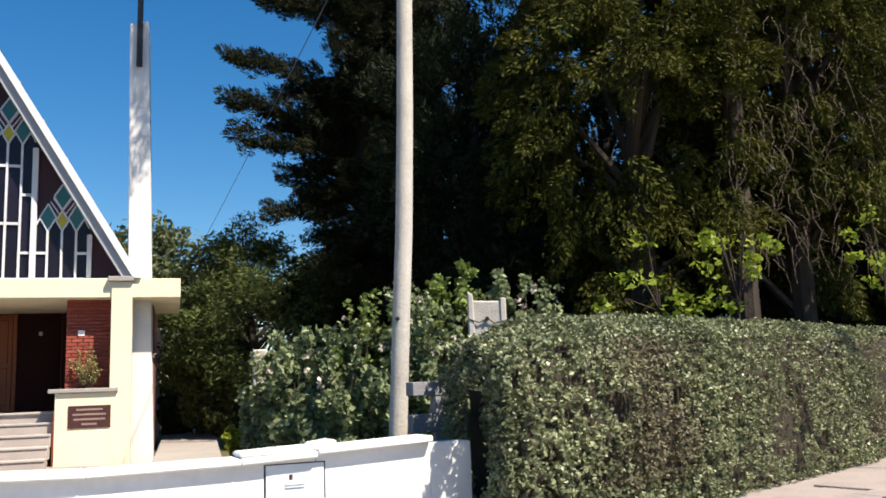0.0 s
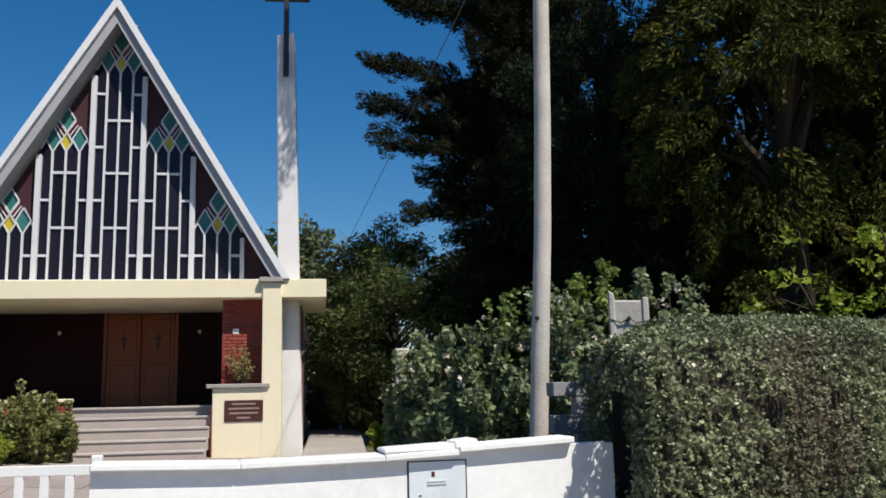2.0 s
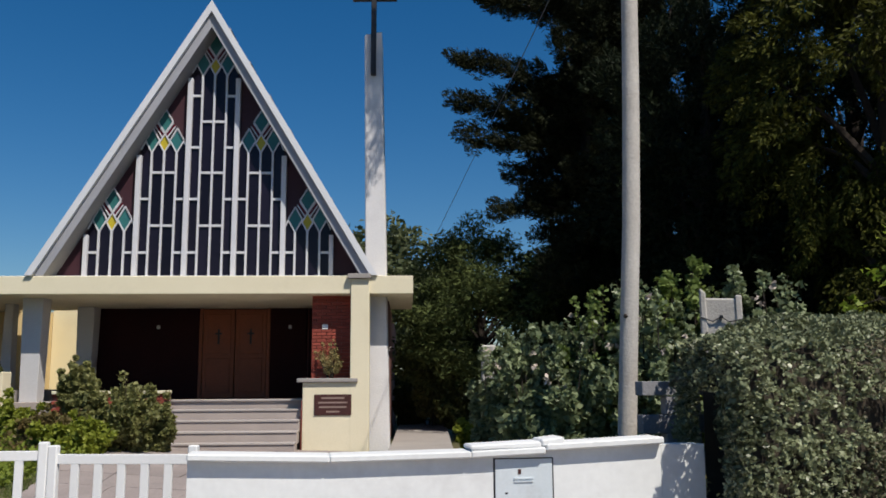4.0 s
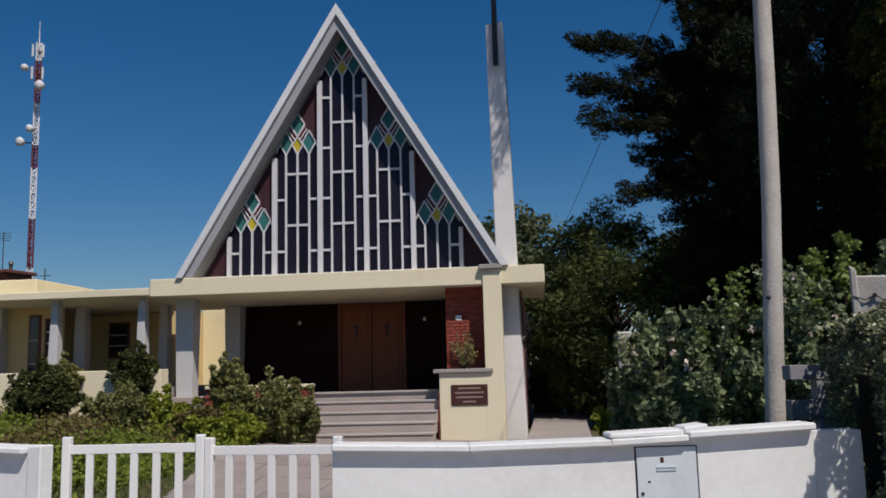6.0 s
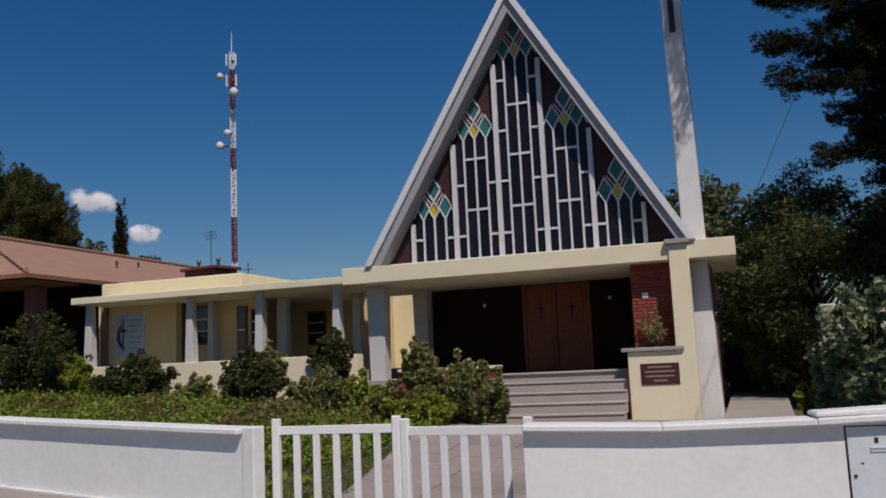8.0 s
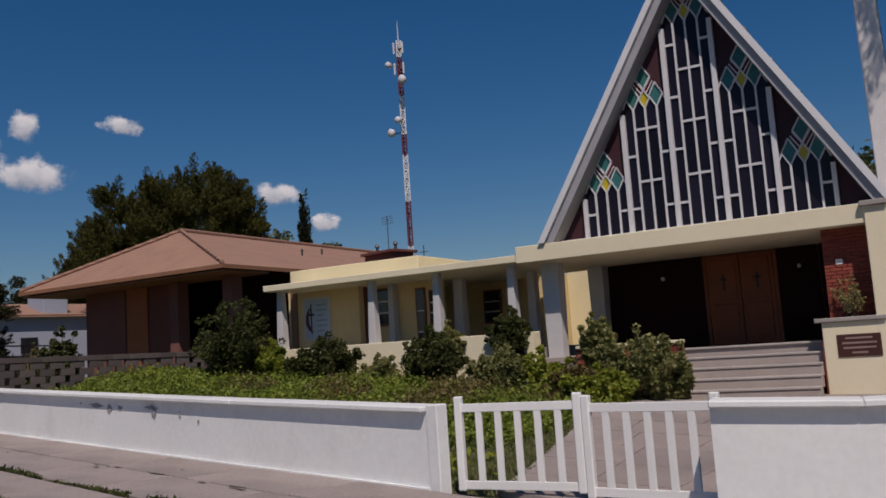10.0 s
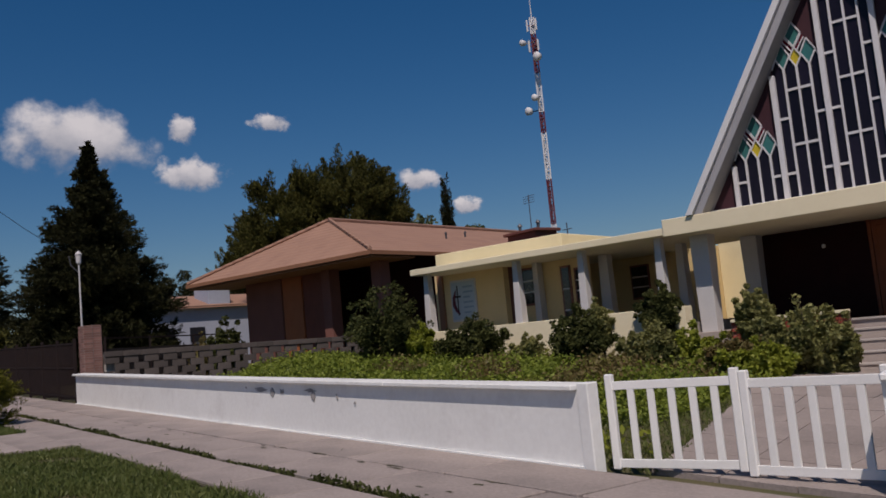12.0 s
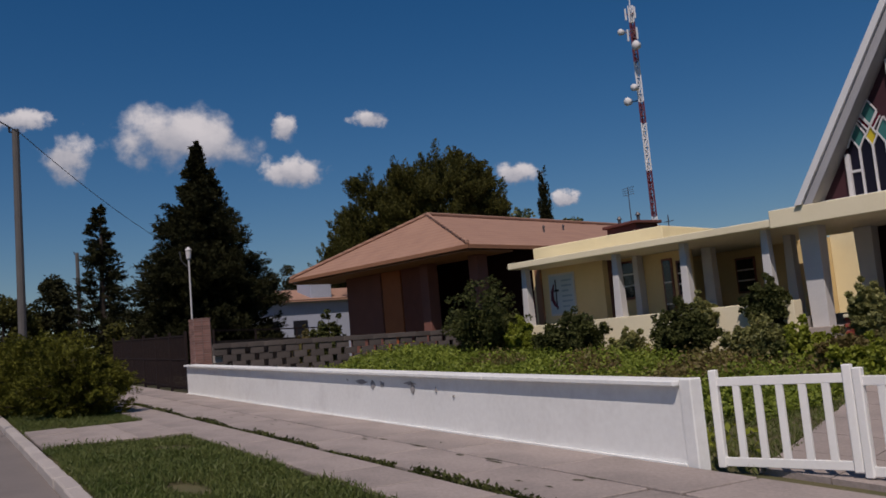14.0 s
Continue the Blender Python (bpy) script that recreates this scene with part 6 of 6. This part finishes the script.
        (dry if brown else green).append(z)
    for k, dens in ((0, 15500), (1, 9000), (2, 2500)):
        for _ in range(int(lens[k] * dens)):
            s = starts[k] + rng.uniform() * lens[k]
            q = rng.uniform(0, 1.0) if rng.uniform() < 0.62 else 1 + rng.uniform() ** 1.3
            p, o = skin(s, q)
            tuft(p, o, s, q, dens)
    # the end, turned away from the sun, meeting the face in a round corner
    p0, d0, n0 = foot(0)
    back = np.array((0.62, 9.50))
    for _ in range(24000):
        w, v = rng.uniform(-0.02, 1.06), rng.uniform()
        base = p0 + (back - p0) * w
        h = (1.82 + 0.14 * math.sin(math.pi * min(max(w, 0), 1))) * v
        o = np.array((-0.985, -0.15, 0.25 * max(0, v - 0.8) * 5))
        inset = 0.10 * abs(1 - w) ** 3 + 0.12 * max(0, v - 0.85) / 0.15
        tuft(np.array((base[0] + 0.985 * inset, base[1] + 0.15 * inset, h)), o, -w * 1.2, v, 0)
    leaves("foliage", np.array(green), 0.030, M["hedge"], ob, seed=78, long=1.7)
    leaves("dry_foliage", np.array(dry), 0.028, M["hedge_dry"], ob, "dry brownish hedge leaves", seed=79, long=1.8)
    return ob
hedge()


def patch(name, poly_x, poly_y, count, hgt, size, material, label, category, seed, long=1.6, up=0.0, keep=None, shape=None):
    """Low plants scattered between x and y limits."""
    rng = np.random.default_rng(seed)
    x, y = rng.uniform(*poly_x, count), rng.uniform(*poly_y, count)
    if keep:
        ok = np.array([keep(a, b) for a, b in zip(x, y)])
        x, y = x[ok], y[ok]
    big = np.array([noise.noise((a * 0.8, b * 0.8, seed * 0.37)) for a, b in zip(x, y)])
    z = np.array([ground_z(a, b) if b > 6.6 else street_z(a, b) for a, b in zip(x, y)]) + np.abs(rng.normal(0, 1, len(x))) * hgt * np.clip(0.75 + big, 0.25, 1.6) - 0.03
    ob = leaves(name, np.stack([x, y, z], 1), size, material, None, label, seed=seed + 1, long=long, up=up)
    return tagged(ob, label, category, kind="stuff")
def in_bed(x, y):
    return y < 12.2 + (x + 21) * 0.24 + 1.6 and x < -8.6 + (13 - y) * 0.25 and y > 9.2
patch("ground_cover", (-24.6, -8), (8.0, 15), 90000, 0.12, 0.050, M["cover_leaf"], "leafy bright green ground cover in the front garden", "plants", 151, keep=in_bed)
patch("dry_cover", (-18.5, -9.5), (10.5, 15), 30000, 0.17, 0.048, M["shrub_red"], "reddish low plants among the ground cover", "plants", 153, keep=lambda x, y: in_bed(x, y) and noise.noise((x * 0.5, y * 0.5, 2.2)) > -0.05)
def in_lawn(x, y):
    return x < -5.9 - (y - 6.9) * 0.47 and y > 6.75
patch("lawn", (-24.6, -5.9), (6.75, 14), 70000, 0.05, 0.016, M["grass"], "short green lawn inside the wall", "grass", 155, 5.5, 1.7, in_lawn)
patch("wall_weeds", (-24.5, -4), (5.2, 6.36), 9000, 0.012, 0.028, M["shrub_dark"], "small dark weeds and litter on the pavement", "weeds", 165, 2.0, 0.3, lambda x, y: noise.noise((x * 2.1, y * 3.3, 6.0)) > 0.50)
def in_verge(x, y):
    return 1.42 < y < 3.58 and (x > -15.2 + 0.15 * (y - 1.4) or x < -18.4) and noise.noise((x * 0.7, y * 1.1, 5.0)) > -0.42
patch("verge_grass", (-27, 0), (1.4, 3.6), 150000, 0.04, 0.013, M["grass"], "patchy mown grass verge beside the kerb", "grass", 157, 6.0, 1.8, in_verge)
patch("joint_weeds", (-24, -4), (4.40, 4.54), 7000, 0.03, 0.03, M["shrub_dark"], "weeds and moss in the pavement joint", "weeds", 159, 2.2, 0.8, lambda x, y: noise.noise((x * 1.3, 0, 1.0)) > -0.25)
patch("border_plants", (-9.6, -6.3), (7.0, 8.2), 700, 0.12, 0.06, M["shrub_yellow"], "leafy border plants behind the gate", "plants", 161, 2.0, 0.4, lambda x, y: x < -6.3 - (y - 7) * 0.5 and noise.noise((x * 1.1, y * 1.1, 4.0)) > 0.0)
patch("rough_grass", (-3.6, 1.0), (8.8, 17), 24000, 0.07, 0.04, M["grass"], "rough dry grass under the bushes", "grass", 163, 3.0, 1.2, lambda x, y: x > -2.6 + 0.05 * y and y > fence_y(x) + 0.4)


# ---------------------------------------------------------------- paving pieces
rnd = random.Random(5)
blots = group_of("pavement_stains", (-12, 5.4, 0.3), "dark chipped and stained spots in the worn paving", "stain", kind="structure")
def blot(x, y, w, h):
    n = 13
    q = [(x + w / 2 * math.cos(k * math.tau / n) * rnd.uniform(.5, 1.15), y + h / 2 * math.sin(k * math.tau / n) * rnd.uniform(.45, 1.25)) for k in range(n)]
    raw("stain", [(a, b, street_z(a, b) + 0.010) for a, b in q], [tuple(range(n))], M["joint"], blots)
for k in range(34):
    blot(rnd.uniform(-19, -5), 5.47 + rnd.gauss(0, 0.10), rnd.uniform(0.08, 0.42), rnd.uniform(0.03, 0.11))
for k in range(16):
    blot(rnd.uniform(-19, -5), rnd.uniform(4.7, 6.2), rnd.uniform(0.05, 0.2), rnd.uniform(0.03, 0.09))
kerb = group_of("kerb", (-20, 1.3, 0), "worn pale concrete kerb stones", "kerb", kind="structure")
kme = block_mesh("kerb_stone", 0.985, 0.19, 0.26, M["kerb"], 0.02)
for k in range(52):
    x = -48 + k * 1.0
    if x > 2:
        break
    y = road_edge(x) + 0.1
    piece("kerb_stone", kme, kerb, Matrix.Translation((x, y + rnd.uniform(-.008, .008), street_z(x, y) - 0.235)) @ Matrix.Rotation(0.0327, 4, 'Y'))
walk_slabs = group_of("pavement_slabs", (-15, 5, 0), "worn grey-pink concrete pavement slabs", "pavement", kind="structure")
row = block_mesh("edge_slab", 1.17, 0.76, 0.06, M["paving"], 0.012)
main = block_mesh("slab", 1.96, 0.955, 0.06, M["paving"], 0.01)
for k in range(38):
    x = -47 + k * 1.2
    if x < -2.5:
        piece("edge_slab", row, walk_slabs, Matrix.Translation((x, 4.02 + rnd.uniform(-.01, .01), street_z(x, 4.0) - 0.055 + rnd.uniform(-.006, .006))) @ Matrix.Rotation(0.0327, 4, 'Y') @ Matrix.Rotation(-0.0167, 4, 'X'))
for k in range(23):
    x = -47 + k * 2.0
    for j in range(2):
        y = 4.99 + j * 0.965
        if x < -3.4:
            piece("slab", main, walk_slabs, Matrix.Translation((x + 0.4 * j, y, street_z(x, y) - 0.055 + rnd.uniform(-.004, .004))) @ Matrix.Rotation(0.0327, 4, 'Y') @ Matrix.Rotation(-0.0167, 4, 'X') @ Matrix.Rotation(rnd.uniform(-.004, .004), 4, 'Z'))
for k in range(9):
    for j in range(2):
        x0 = -3.2 + k * 1.15
        y0 = fence_y(x0) - 0.75 - 1.0 * j
        sl = math.atan(0.37 if x0 < 0.6 else 0.68)
        piece("slab", main, walk_slabs, Matrix.Translation((x0 + 0.5, y0, street_z(x0, y0) - 0.058 + 0.003 * j)) @ Matrix.Rotation(sl, 4, 'Z') @ Matrix.Diagonal((0.7, 1, 1, 1)))
cross = group_of("crossing_slabs", (-16.8, 2.5, 0), "broken concrete slabs across the verge", "pavement", kind="structure")
cs = block_mesh("slab", 1.05, 0.72, 0.06, M["paving"], 0.012)
for i in range(3):
    for j in range(3):
        x, y = -17.9 + i * 1.07 + rnd.uniform(-.02, .02), 1.80 + j * 0.735
        piece("slab", cs, cross, Matrix.Translation((x, y, street_z(x, y) - 0.045 + rnd.uniform(-.008, .008))) @ Matrix.Rotation(0.0327, 4, 'Y') @ Matrix.Rotation(rnd.uniform(-.02, .02), 4, 'Z'))
yard = group_of("path_slabs", (-6, 11, 0), "pinkish grey concrete path slabs from the gate to the steps", "path", kind="structure")
def path_left(y):
    return -6.0 - (y - 6.9) * 0.455 if y < 14.5 else -9.45
def path_right(y):
    return -3.6 + 0.10 * (y - 7) if y < 16.2 else -3.0
for j in range(11):
    y0, y1 = 6.9 + j * 0.98, 6.9 + (j + 1) * 0.98 - 0.012
    n = max(3, round((path_right(y0) - path_left(y0)) / 1.0))
    for i in range(n):
        def X(y, f):
            return path_left(y) + (path_right(y) - path_left(y)) * f / n
        g = 0.006
        q = [(X(y0, i) + g, y0), (X(y0, i + 1) - g, y0), (X(y1, i + 1) - g, y1), (X(y1, i) + g, y1)]
        dz = rnd.uniform(-.004, .004)
        bm = bmesh.new()
        add_hull(bm, [(a, b, ground_z(a, b) - 0.08) for a, b in q] + [(a, b, ground_z(a, b) + 0.0 + dz) for a, b in q])
        part("slab", bm, M["paving"], yard)
for j in range(10):
    p = Vector((-3.85 - 0.21 * j * 0.98, 17.4 + 0.972 * j * 0.98, 0))
    q = [(p.x - 0.75, p.y), (p.x + 0.6, p.y + 0.14), (p.x + 0.38, p.y + 1.1), (p.x - 0.97, p.y + 0.96)]
    bm = bmesh.new()
    add_hull(bm, [(a, b, ground_z(a, b) - 0.08) for a, b in q] + [(a, b, ground_z(a, b) + 0.01 + 0.035 * max(0, b - 17.6)) for a, b in q])
    part("slab", bm, M["concrete"], yard)

# bricks of the porch panel and parapet
bme = block_mesh("brick", 0.215, 0.05, 0.062, M["brick"], 0.005)
for r in range(27):
    for k in range(5):
        x = -6.40 + 0.115 + k * 0.232 - (0.116 if r % 2 else 0)
        if r % 2 and k == 0:
            piece("brick", bme, brick_panel, Matrix.Translation((-6.345, 17.455 + rnd.uniform(-.004, .004), 1.5 + r * 0.0725)) @ Matrix.Diagonal((0.48, 1, 1, 1)))
        elif -6.46 < x < -5.36:
            o = piece("brick", bme, brick_panel, Matrix.Translation((max(-6.37, min(x, -5.53)), 17.455 + rnd.uniform(-.004, .004), 1.5 + r * 0.0725)))
for r in range(9):
    for k in range(11):
        x = -12.15 + k * 0.232 + (0.116 if r % 2 else 0)
        if x < -9.7:
            piece("brick", bme, low_wall, Matrix.Translation((x, 17.285, 0.72 + r * 0.0725)))
